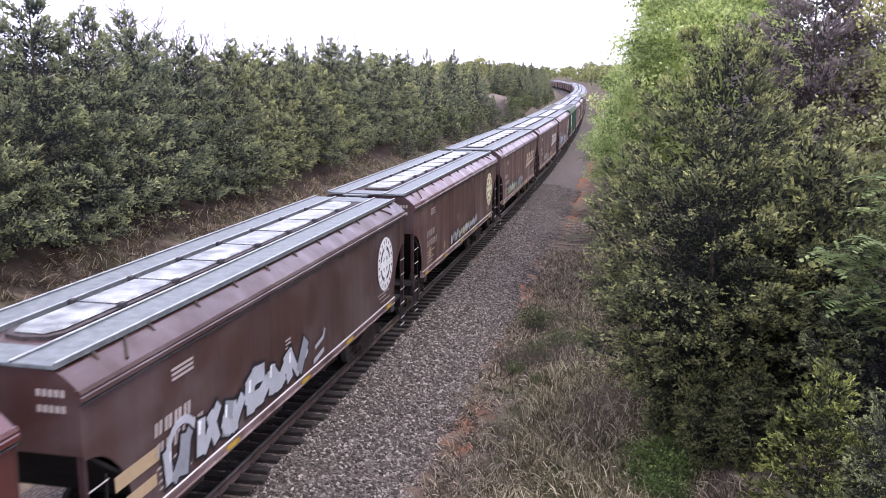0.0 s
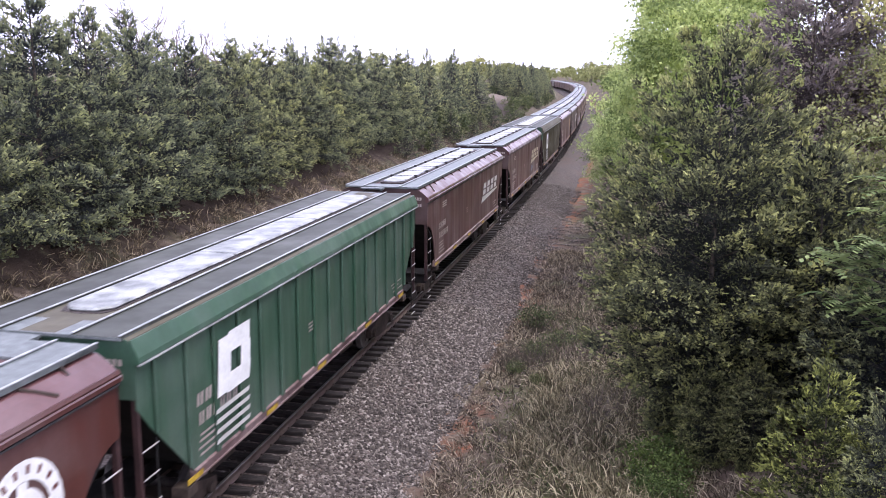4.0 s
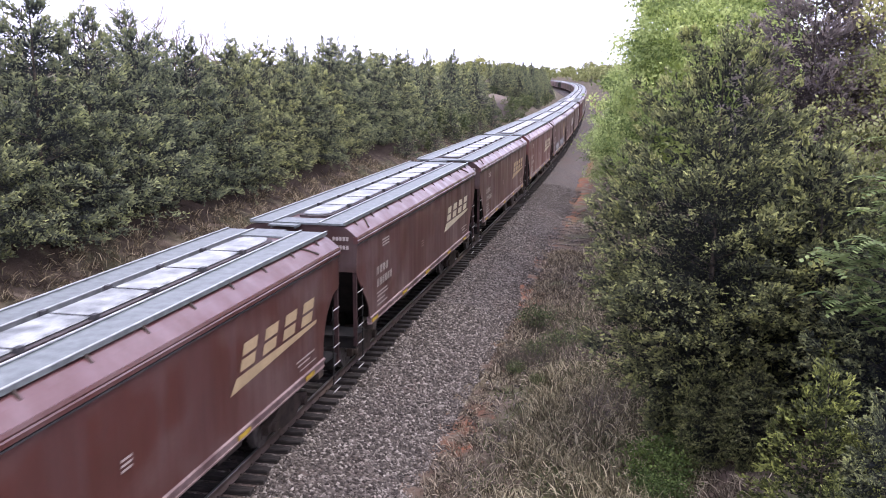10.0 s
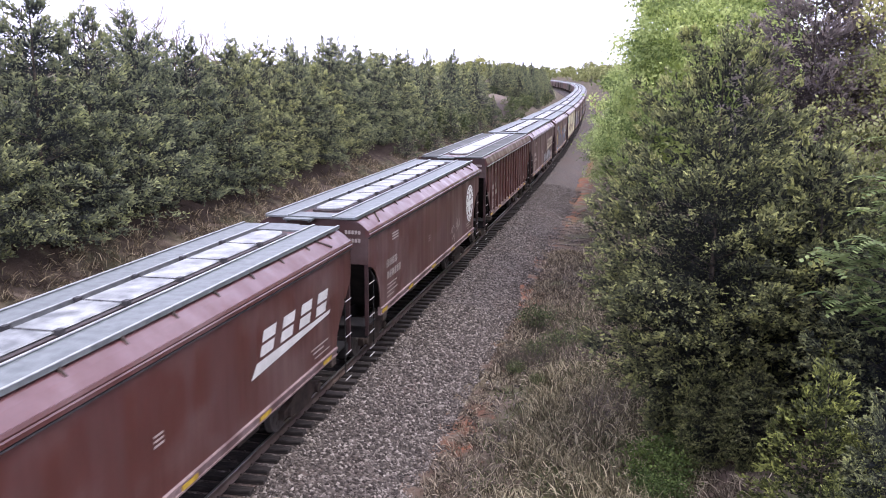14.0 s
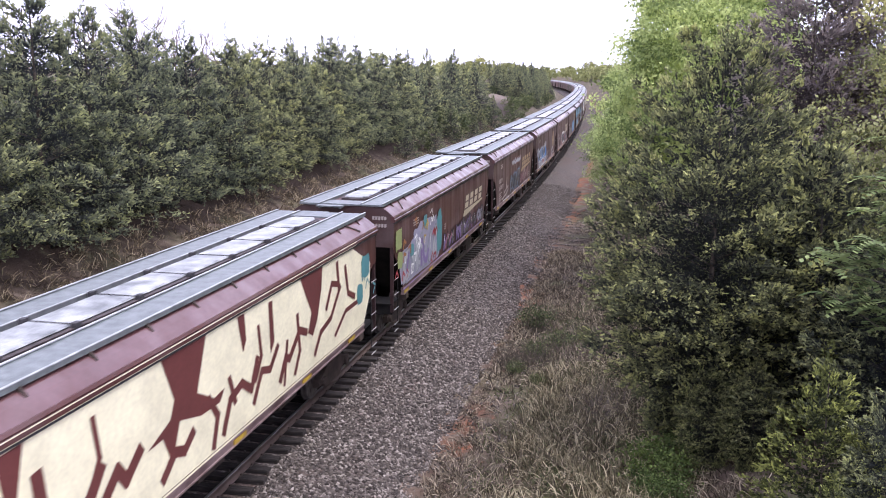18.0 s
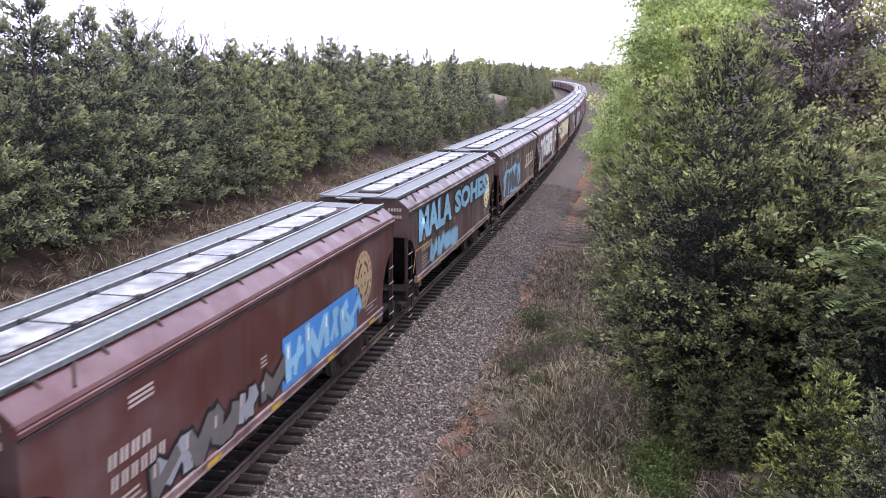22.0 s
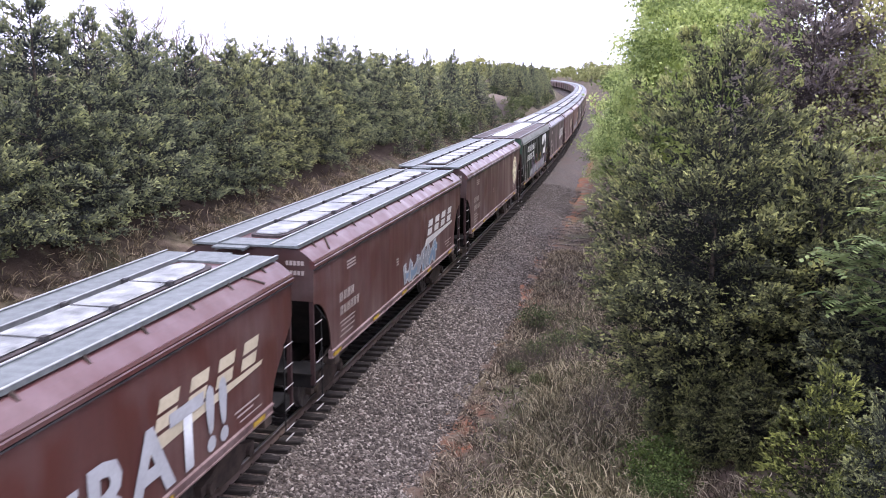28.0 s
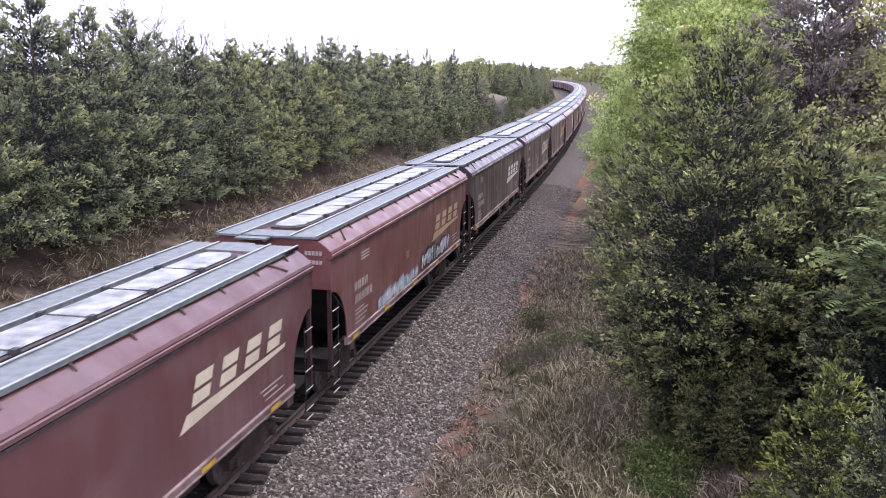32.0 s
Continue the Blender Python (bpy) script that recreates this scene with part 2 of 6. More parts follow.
def grass_ground():
    m, nt, b = material("dry_grass_ground", 0.95, 0, 0.15)
    at = nt.nodes.new("ShaderNodeAttribute")
    at.attribute_name = "aside"
    big, mid, fine = spread(nt, 0.35), spread(nt, 1.6), spread(nt, 22.0, detail=8)
    straw = ramp(nt, mid, [(0.3, (0.046, 0.033, 0.026)), (0.5, (0.112, 0.083, 0.064)), (0.72, (0.19, 0.148, 0.113))])
    green = ramp(nt, fine, [(0.3, (0.045, 0.06, 0.025)), (0.7, (0.11, 0.13, 0.05))])
    clay = ramp(nt, fine, [(0.3, (0.135, 0.060, 0.038)), (0.7, (0.32, 0.140, 0.080))])
    greens = ramp(nt, big, [(0.48, (0, 0, 0)), (0.62, (0.7, 0.7, 0.7))])
    one = blend(nt, greens, straw, green)
    wob = nt.nodes.new("ShaderNodeMath")
    wob.operation = "MULTIPLY_ADD"
    wob.inputs[1].default_value = 4.5
    nt.links.new(mid, wob.inputs[0])
    nt.links.new(at.outputs["Fac"], wob.inputs[2])
    strip = ramp(nt, wob.outputs[0], [(0.0, (0, 0, 0)), (0.1, (0, 0, 0))])
    r = strip.node.color_ramp
    span = nt.nodes.new("ShaderNodeMapRange")
    span.inputs["From Min"].default_value, span.inputs["From Max"].default_value = 4.6, 10.0
    nt.links.new(wob.outputs[0], span.inputs["Value"])
    nt.links.new(span.outputs[0], strip.node.inputs[0])
    while len(r.elements) < 4:
        r.elements.new(0.5)
    for e, (p, g) in zip(r.elements, [(0.05, 0.0), (0.20, 1.0), (0.34, 0.8), (0.46, 0.0)]):
        e.position, e.color = p, (g, g, g, 1)
    patch = ramp(nt, spread(nt, 0.22, (1, 0.7, 1)), [(0.47, (0.10, 0.10, 0.10)), (0.56, (1, 1, 1))])
    two = blend(nt, blend(nt, 1.0, strip, patch, "MULTIPLY"), one, clay)
    # the cedars' shade on the far bank, painted as dark brown soil
    shaded_soil = ramp(nt, fine, [(0.3, (0.018, 0.013, 0.010)), (0.7, (0.058, 0.040, 0.032))])
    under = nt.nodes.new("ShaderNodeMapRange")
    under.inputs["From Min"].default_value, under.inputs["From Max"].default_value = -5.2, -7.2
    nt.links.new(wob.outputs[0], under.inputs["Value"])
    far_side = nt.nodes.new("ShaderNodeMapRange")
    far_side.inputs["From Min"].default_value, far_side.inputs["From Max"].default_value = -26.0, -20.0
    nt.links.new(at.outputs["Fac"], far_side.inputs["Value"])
    three = blend(nt, blend(nt, 1.0, under.outputs[0], far_side.outputs[0], "MULTIPLY"), two, shaded_soil)
    bare = nt.nodes.new("ShaderNodeAttribute")
    bare.attribute_name = "bare"
    earth = ramp(nt, fine, [(0.3, (0.095, 0.072, 0.056)), (0.7, (0.20, 0.16, 0.132))])
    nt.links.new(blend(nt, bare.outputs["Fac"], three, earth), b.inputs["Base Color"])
    bumped(nt, b, fine, 0.8, 0.06)
    return m


def bank(d, y):
    """A worn bank of bare earth in the far slope."""
    return np.exp(-((d + 15.0) / 4.0) ** 2 - ((y - 164) / 11.0) ** 2)


def build_ground():
    ds = np.unique(np.concatenate([np.linspace(-2500, -60, 26), np.linspace(-60, -24, 13), np.linspace(-24, 24, 97), np.linspace(24, 60, 13), np.linspace(60, 2500, 26)]))
    ys = np.unique(np.concatenate([np.linspace(-900, -30, 30), np.linspace(-30, 120, 201), np.linspace(120, 400, 71), np.linspace(400, 3200, 57)]))
    D, Y = np.meshgrid(ds, ys)
    X = middle(Y) + D
    verts = np.stack([X, Y, ground_z(D, Y)], -1).reshape(-1, 3)
    n = len(ds)
    i = (np.arange(len(ys) - 1)[:, None] * n + np.arange(n - 1)).ravel()
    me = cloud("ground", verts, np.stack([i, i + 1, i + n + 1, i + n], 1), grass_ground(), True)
    a = me.attributes.new("aside", "FLOAT", "POINT")
    a.data.foreach_set("value", D.ravel().astype(np.float32))
    a = me.attributes.new("bare", "FLOAT", "POINT")
    a.data.foreach_set("value", np.clip(bank(D, Y).ravel() * 2.2 - 0.4, 0, 1).astype(np.float32))
    return tagged(new("ground", me), "dry grassy railway cutting with red clay patches", "ground", kind="structure")


build_ground()


def sweep(outline, ss, drop=0.0):
    """An outline of (aside, up) pushed along the track through the stations ss."""
    x, y, th = line_at(ss)
    vs, fs = [], []
    n = len(outline)
    for d, z in outline:
        vs.append(np.stack([x + d * np.cos(th), y + d * np.sin(th), np.full(len(ss), z)], 1))
    v = np.stack(vs, 1).reshape(-1, 3)
    k = (np.arange(len(ss) - 1)[:, None] * n)
    for i in range(n):
        j = (i + 1) % n
        fs.append((k + np.array([[i, j, j + n, i + n]])))
    return v, np.concatenate(fs)


def stone_ground():
    m, nt, b = material("grey_crushed_stone", 0.9, 0, 0.2)
    tc = nt.nodes.new("ShaderNodeTexCoord")
    vo = node(nt, "ShaderNodeTexVoronoi", Scale=14.0)
    nt.links.new(tc.outputs["Object"], vo.inputs["Vector"])
    tone = ramp(nt, vo.outputs["Color"], [(0.1, (0.046, 0.038, 0.035)), (0.5, (0.138, 0.116, 0.106)), (0.9, (0.25, 0.216, 0.198))])
    gap = ramp(nt, vo.outputs["Distance"], [(0.25, (1, 1, 1)), (0.75, (0.45, 0.43, 0.42))])
    one = blend(nt, 1.0, tone, gap, "MULTIPLY")
    dust = ramp(nt, spread(nt, 0.5), [(0.5, (0, 0, 0)), (0.75, (0.45, 0.45, 0.45))])
    nt.links.new(blend(nt, dust, one, (0.15, 0.09, 0.068)), b.inputs["Base Color"])
    inv = ramp(nt, vo.outputs["Distance"], [(0.0, (1, 1, 1)), (0.8, (0, 0, 0))])
    bumped(nt, b, inv, 0.9, 0.04)
    return m


STONE_BED = stone_ground()
STATIONS = np.concatenate([np.arange(-860, 0, 20.0), np.arange(0, 300, 4.0), np.arange(300, 1300, 8.0)])
v, f = sweep([(-4.3, -1.0), (-2.6, -0.34), (-1.25, -0.27), (1.25, -0.27), (2.6, -0.36), (4.1, -0.9), (4.1, -1.2), (-4.3, -1.2)], STATIONS)
bed = tagged(new("ballast_bed", cloud("ballast_bed", v, f, STONE_BED)), "grey crushed stone ballast bed under the rails", "ballast", kind="structure")

track = tagged(new("railway_track", None), "single railway track of rusty rails on dark timber ties", "track", kind="structure")
HEAD = [(-0.037, 0), (0.037, 0), (0.037, -0.035), (0.012, -0.05), (0.012, -0.13), (0.07, -0.15), (0.07, -0.165), (-0.07, -0.165), (-0.07, -0.15), (-0.012, -0.13), (-0.012, -0.05), (-0.037, -0.035)]
for side in (-0.755, 0.755):
    v, f = sweep([(side + d, z) for d, z in HEAD], STATIONS)
    part("rail", cloud("rail", v, f, RAIL), None, track)
    v, f = sweep([(side - 0.03, 0.003), (side + 0.03, 0.003), (side + 0.03, -0.002), (side - 0.03, -0.002)], STATIONS)
    part("rail_head", cloud("rail_head", v, f, RAILTOP), None, track, "polished running surface")
tie_mesh = Shape().box(-1.3, 1.3, -0.115, 0.115, -0.34, -0.165).done("tie", TIMBER, 0.015)
plate_mesh = Shape().box(-0.1, 0.1, -0.09, 0.09, -0.168, -0.15).box(-0.09, -0.06, -0.05, -0.02, -0.15, -0.12).box(0.06, 0.09, 0.02, 0.05, -0.15, -0.12).done("tie_plate", CAST)


def tie_pose(s, r):
    x, y, th = line_at(s)
    return pose(float(x), float(y), r.uniform(-0.015, 0.0), 0, r.uniform(-0.3, 0.3), math.degrees(float(th)) + r.uniform(-1.6, 1.6)) @ pose(r.uniform(-0.07, 0.07), 0, 0)


tie_rng = random.Random(3)
for k in range(176):
    s = 8.0 + k * 0.52
    part("tie", tie_mesh, None, track, at=tie_pose(s, tie_rng))
    if s < 36:
        x, y, th = line_at(s)
        part("tie_plate", plate_mesh, None, track, at=pose(float(x), float(y), 0, 0, 0, math.degrees(float(th))) @ pose(0.755, 0, 0))
rest = Shape()
for s in [*np.arange(-60, 8, 0.52), *np.arange(99.6, 330, 0.52)]:
    m = tie_pose(s, tie_rng)
    rest.box(-1.3, 1.3, -0.115, 0.115, -0.34, -0.165, m)
far_ties = part("distant_ties", rest, TIMBER, track)
tagged(far_ties, kind="stuff")


# ---- covered hopper cars ----
HALF, WIDE, SILL_Z, EAVE = 8.27, 1.56, 1.46, 3.72
HALF_ROOF = [(1.58, 3.72), (1.585, 3.85), (1.50, 3.93), (1.39, 4.02), (1.28, 4.09), (1.18, 4.12), (0.60, 4.14)]
EAVE_RIB = 3.84
HALF_ROOF_RIB = [(1.58, 3.84), (1.57, 3.90), (1.47, 4.15), (1.40, 4.17), (1.28, 4.175), (1.20, 4.18), (0.60, 4.19)]


def side_outline(kind):
    """The side sheet's outline in (along, up), with both lower corners cut away over the trucks."""
    if kind == "arc":
        corner = [(HALF - 0.02 - 1.15 * math.sin(a), SILL_Z + 1.42 * math.cos(a)) for a in np.linspace(0.0, math.pi / 2, 9)]
    elif kind == "rib":
        corner = [(HALF, 3.1), (HALF - 0.35, 2.7), (HALF - 1.6, SILL_Z)]
    else:
        corner = [(HALF - 0.02, 2.95), (HALF - 0.10, 2.80), (HALF - 0.92, 1.98), (HALF - 1.08, 1.72), (HALF - 1.14, SILL_Z)]
    rear = [(HALF, EAVE_RIB if kind == "rib" else EAVE)] + corner
    return rear + [(-y, z) for y, z in reversed(rear)]


def hopper_car(kind, simple=False):
    car = new("covered_hopper_car")
    ribbed = kind == "rib"
    eave = EAVE_RIB if ribbed else EAVE
    half_roof = HALF_ROOF_RIB if ribbed else HALF_ROOF
    outer = 1.40 if ribbed else 1.27
    body = PAINT["olive"] if ribbed else PAINT["red"]
    short = 1.6 if ribbed else 1.16
    for sx in (-1, 1):
        x = WIDE * sx
        part("side_sheet", Shape().prism(side_outline(kind), 0, x - 0.03 * sx, x), body, car)
        if ribbed:
            for k in range(17):
                y = -HALF + 0.5 + k * (2 * HALF - 1.0) / 16
                low = SILL_Z if abs(y) < HALF - 1.6 else SILL_Z + (abs(y) - HALF + 1.6) * 1.0
                part("side_post", Shape().prism([(y - 0.07, low), (y + 0.07, low), (y + 0.07, eave), (y - 0.07, eave)], 0, x, x + 0.07 * sx), body, car, bevel=0.02)
            part("top_chord", Shape().prism([(1.50 * sx, 3.80), (1.63 * sx, 3.80), (1.65 * sx, 3.83), (1.64 * sx, 3.90), (1.53 * sx, 4.15), (1.50 * sx, 4.15)], 1, -HALF - 0.02, HALF + 0.02), FASCIA, car, "dusty pale roof edge")
            part("chord_lip", Shape().box(min(1.62 * sx, 1.67 * sx), max(1.62 * sx, 1.67 * sx), -HALF - 0.02, HALF + 0.02, 3.78, 3.80), LIP, car)
        else:
            part("top_chord", Shape().prism([(1.50 * sx, 3.69), (1.60 * sx, 3.69), (1.625 * sx, 3.71), (1.625 * sx, 3.77), (1.605 * sx, 3.79), (1.615 * sx, 3.82), (1.59 * sx, 3.87), (1.50 * sx, 3.87)], 1, -HALF - 0.02, HALF + 0.02), body, car)
            if not simple:
                part("chord_lip", Shape().box(min(x, x + 0.05 * sx), max(x, x + 0.05 * sx), -HALF, HALF, 3.655, 3.685), GASKET, car)
        part("side_sill", Shape().prism([(1.48 * sx, 1.27), (1.59 * sx, 1.27), (1.59 * sx, 1.30), (1.572 * sx, 1.31), (1.572 * sx, 1.40), (1.60 * sx, 1.42), (1.60 * sx, 1.46), (1.565 * sx, 1.48), (1.48 * sx, 1.48)], 1, -HALF + short, HALF - short), SILL, car, "dusty side sill")
        lip = outer - 0.03
        board = Shape().prism([(q * sx, z) for q, z in ((0.60, 4.225), (0.60, 4.145), (outer, 4.145), (outer, 4.225), (lip, 4.225), (lip, 4.20), (0.63, 4.20), (0.63, 4.225))], 1, -HALF - 0.04, HALF + 0.04)
        part("running_board", board, GRATING, car, "galvanised grating roof walkway")
        if not simple:
            edge = Shape()
            for q in (0.615, outer - 0.015):
                edge.box(min((q - 0.022) * sx, (q + 0.022) * sx), max((q - 0.022) * sx, (q + 0.022) * sx), -HALF - 0.045, HALF + 0.045, 4.222, 4.236)
            part("board_edge", edge, LIP, car, "bright worn walkway edges")
        if sx > 0 and not ribbed and not simple:
            for k in range(11):
                y = -HALF + 0.8 + k * (2 * HALF - 1.6) / 10
                part("board_bracket", Shape().prism([(1.22, 4.16), (1.26, 4.06), (1.33, 4.02), (1.375, 4.035), (1.27, 4.16)], 1, y - 0.025, y + 0.025), CAST, car)
            for y in (-HALF + 1.15, HALF - 1.15):
                part("board_stay", Shape().tube((1.25, y - 0.5 * math.copysign(1, y), 4.13), (1.52, y - 0.1 * math.copysign(1, y), 3.93), 0.028, 5), CAST, car)
    part("roof", Shape().prism([(-x, z) for x, z in half_roof] + [(0, half_roof[-1][1] + 0.01)] + half_roof[::-1] + [(1.5, eave - 0.04), (-1.5, eave - 0.04)], 1, -HALF, HALF), body, car)
    # long hatch over the middle of the roof
    run = [(-0.46, -6.9), (-0.36, -7.15), (0.0, -7.25), (0.36, -7.15), (0.46, -6.9), (0.46, 6.9), (0.36, 7.15), (0, 7.25), (-0.36, 7.15), (-0.46, 6.9)]
    part("hatch_coaming", Shape().prism(run, 2, 4.10, 4.205), COAMING, car)
    if ribbed:
        for a, b in ((-7.2, -2.4), (-2.4, 2.4), (2.4, 7.2)):
            lid = [(-0.43, a + 0.03), (0.43, a + 0.03), (0.43, b - 0.03), (-0.43, b - 0.03)]
            if a < -7:
                lid = [(-0.43, a + 0.3), (-0.22, a + 0.06), (0.22, a + 0.06), (0.43, a + 0.3), *lid[2:]]
            if b > 7:
                lid = [*lid[:2], (0.43, b - 0.3), (0.22, b - 0.06), (-0.22, b - 0.06), (-0.43, b - 0.3)]
            part("hatch_cover", Shape().prism(lid, 2, 4.20, 4.27), CLEAN_HATCH, car, "white hatch cover", bevel=0.03)
    else:
        for k in range(8):
            a, b = -7.15 + k * 1.7875, -7.15 + (k + 1) * 1.7875
            lid = [(-0.37, a + 0.015), (0.37, a + 0.015), (0.37, b - 0.015), (-0.37, b - 0.015)]
            if k == 0:
                lid = [(-0.37, a + 0.35), (-0.26, a + 0.06), (0.26, a + 0.06), (0.37, a + 0.35), *lid[2:]]
            if k == 7:
                lid = [*lid[:2], (0.37, b - 0.35), (0.26, b - 0.06), (-0.26, b - 0.06), (-0.37, b - 0.35)]
            part("hatch_cover", Shape().prism(lid, 2, 4.20, 4.25), HATCH, car, "white hatch cover", bevel=0.03)
            if k and not simple:
                bar = Shape().box(-0.44, 0.44, a - 0.009, a + 0.009, 4.24, 4.258).box(0.40, 0.50, a - 0.07, a + 0.07, 4.13, 4.285).box(-0.50, -0.40, a - 0.07, a + 0.07, 4.13, 4.285)
                part("hatch_latch", bar, GASKET, car)
    for sy in (-1, 1):
        y = HALF * sy
        low = 2.95 if not ribbed else 3.25
        part("end_sheet", Shape().prism([(-WIDE, low), (WIDE, low), *half_roof, *[(-x, z) for x, z in half_roof[::-1]]], 1, y - 0.03 * sy, y + 0.004 * sy), body, car)
        part("slope_sheet", Shape().prism([((HALF - 0.05) * sy, low), ((HALF - 0.12) * sy, low), ((HALF - 2.4) * sy, 1.25), ((HALF - 2.3) * sy, 1.25)], 0, -1.52, 1.52), SOOT_SHADE, car)
        part("crosswalk", Shape().box(-outer, outer, *sorted((y + 0.05 * sy, y - 0.72 * sy)), 4.15, 4.195), GRATING, car, "grating end walkway")
        part("end_step_board", Shape().box(-0.66, 0.12, *sorted((y + 0.06 * sy, y + 0.34 * sy)), 4.13, 4.17).box(-0.60, -0.56, *sorted((y, y + 0.3 * sy)), 4.08, 4.13).box(0.02, 0.06, *sorted((y, y + 0.3 * sy)), 4.08, 4.13), GRATING, car, "small grating board beyond the end")
        part("end_sill", Shape().box(-1.5, 1.5, *sorted((y - 0.05 * sy, y - 0.30 * sy)), 0.92, 1.22), SOOT_SHADE, car)
        part("end_platform", Shape().box(-1.5, 1.5, *sorted((y - 0.0 * sy, y - 0.85 * sy)), 1.22, 1.26), SOOT_SHADE, car)
        part("centre_sill", Shape().box(-0.25, 0.25, *sorted((y, y - 3.4 * sy)), 0.72, 1.12), SOOT_SHADE, car)
        knuckle = Shape().box(-0.09, 0.09, *sorted((y, y + 0.50 * sy)), 0.78, 0.98).box(-0.17, 0.13, *sorted((y + 0.44 * sy, y + 0.66 * sy)), 0.74, 1.02)
        part("coupler", knuckle, CAST, car, bevel=0.03)
        part("brake_hose", Shape().tube((0.35, y, 0.85), (0.30, y + 0.42 * sy, 0.50), 0.03).tube((0.30, y + 0.42 * sy, 0.50), (0.1, y + 0.66 * sy, 0.42), 0.03), GASKET, car)
        for sx in (-1, 1):
            if simple and sx < 0:
                continue
            x = 1.55 * sx
            part("corner_post", Shape().box(min(x, x - 0.09 * sx), max(x, x - 0.09 * sx), *sorted((y - 0.01 * sy, y - 0.09 * sy)), 1.0, eave), CORNER, car)
            if simple or sx < 0:
                continue
            ya, yb = y - 0.06 * sy, y - 0.50 * sy
            for k in range(5):
                z = 0.62 + k * 0.45
                part("grab_iron", Shape().tube((1.58 * sx, ya, z), (1.58 * sx, yb, z), 0.014, 5), RUNG, car, "pale thin grab iron")
            part("ladder_stile", Shape().box(min(1.55 * sx, 1.57 * sx), max(1.55 * sx, 1.57 * sx), *sorted((yb, yb + 0.035 * sy)), 0.58, 2.50), SOOT_SHADE, car)
            part("step", Shape().tube((1.57 * sx, y - 0.08 * sy, 0.40), (1.57 * sx, y - 0.50 * sy, 0.40), 0.016, 5), RUNG, car, "pale corner step")
            if sx > 0:
                part("jack_pad", Shape().box(1.3, 1.60, *sorted((y - 1.30 * sy, y - 1.62 * sy)), 1.10, 1.27), CAST, car)
    part("brake_cylinder", Shape().tube((-0.3, HALF - 1.3, 1.6), (0.35, HALF - 1.3, 1.6), 0.19, 10), SOOT_SHADE, car)
    for k in (-1, 0, 1):
        y = k * 3.9
        pit = Shape()
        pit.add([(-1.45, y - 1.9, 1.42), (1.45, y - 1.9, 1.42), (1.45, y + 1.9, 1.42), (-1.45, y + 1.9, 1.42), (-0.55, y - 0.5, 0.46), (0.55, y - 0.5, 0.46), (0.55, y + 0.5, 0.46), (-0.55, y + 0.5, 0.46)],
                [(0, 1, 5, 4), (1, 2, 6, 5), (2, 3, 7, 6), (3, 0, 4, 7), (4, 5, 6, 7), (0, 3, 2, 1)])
        part("hopper_bottom", pit, SOOT_SHADE, car)
        part("discharge_gate", Shape().box(-0.7, 0.7, y - 0.55, y + 0.55, 0.34, 0.46), CAST, car)
    for sy in (-1, 1):
        frame_shape = Shape()
        for sx in (-1, 1):
            x0, x1 = sorted((0.93 * sx, 1.08 * sx))
            frame_shape.prism([(-1.15, 0.38), (-1.15, 0.58), (-0.75, 0.66), (-0.35, 0.80), (0.35, 0.80), (0.75, 0.66), (1.15, 0.58), (1.15, 0.38), (0.75, 0.42), (0.38, 0.24), (-0.38, 0.24), (-0.75, 0.42)], 0, x0, x1)
            for yy in (-0.86, 0.86):
                frame_shape.tube((1.0 * sx, yy, 0.46), (1.16 * sx, yy, 0.46), 0.12, 10)
        frame_shape.box(-1.0, 1.0, -0.2, 0.2, 0.5, 0.72)
        truck = part("truck", frame_shape, CAST, car, "rusty cast steel truck", at=pose(0, 6.1 * sy, 0))
        for yy in (-0.86, 0.86):
            ws = Shape().tube((-0.85, 0, 0), (0.85, 0, 0), 0.08, 8)
            for sx in (-1, 1):
                a, b = sorted((0.69 * sx, 0.81 * sx))
                ws.tube((a, 0, 0), (b, 0, 0), 0.475, 24)
                a, b = sorted((0.67 * sx, 0.70 * sx))
                ws.tube((a, 0, 0), (b, 0, 0), 0.50, 24)
                a, b = sorted((0.81 * sx, 0.815 * sx))
                for k in range(6):
                    c, s = math.cos(k * math.pi / 3), math.sin(k * math.pi / 3)
                    ws.tube((a, 0.26 * c, 0.26 * s), (b + 0.01, 0.26 * c, 0.26 * s), 0.07, 6)
            part("wheelset", ws, TREAD, truck, "worn steel wheels on an axle", at=pose(0, yy, 0.475))
    return car


PAINTED = ("side_sheet", "roof", "end_sheet", "top_chord", "side_post")


def repaint(car, colour, kind, roof=None):
    for o in car.children:
        base = o.name.split(".")[0]
        if base in PAINTED and not (kind == "rib" and base == "top_chord"):
            o.material_slots[0].link = "OBJECT"
            # red cars' roofs take the paler paint, which puts the sky's sheen in colour
            o.material_slots[0].material = PAINT[roof if roof not in (None, "pale") and base == "roof" else "faded" if base == "roof" and colour == "red" else "brown" if base == "end_sheet" and colour in ("red", "brown") else colour]
        elif kind == "rib" and roof != "rust" and base in ("top_chord", "running_board", "hatch_cover"):
            o.material_slots[0].link = "OBJECT"
            o.material_slots[0].material = HATCH if base == "hatch_cover" else PAINT["dull"] if base == "running_board" else PAINT[colour]
        elif roof == "rust" and base in ("running_board", "crosswalk", "end_step_board"):
            o.material_slots[0].link = "OBJECT"
            o.material_slots[0].material = PAINT["rust"]
        elif roof == "pale" and base == "running_board":
            o.material_slots[0].link = "OBJECT"
            o.material_slots[0].material = PAINT["pale"]


# ---- what is painted on the sides ----
FACE = WIDE + 0.012


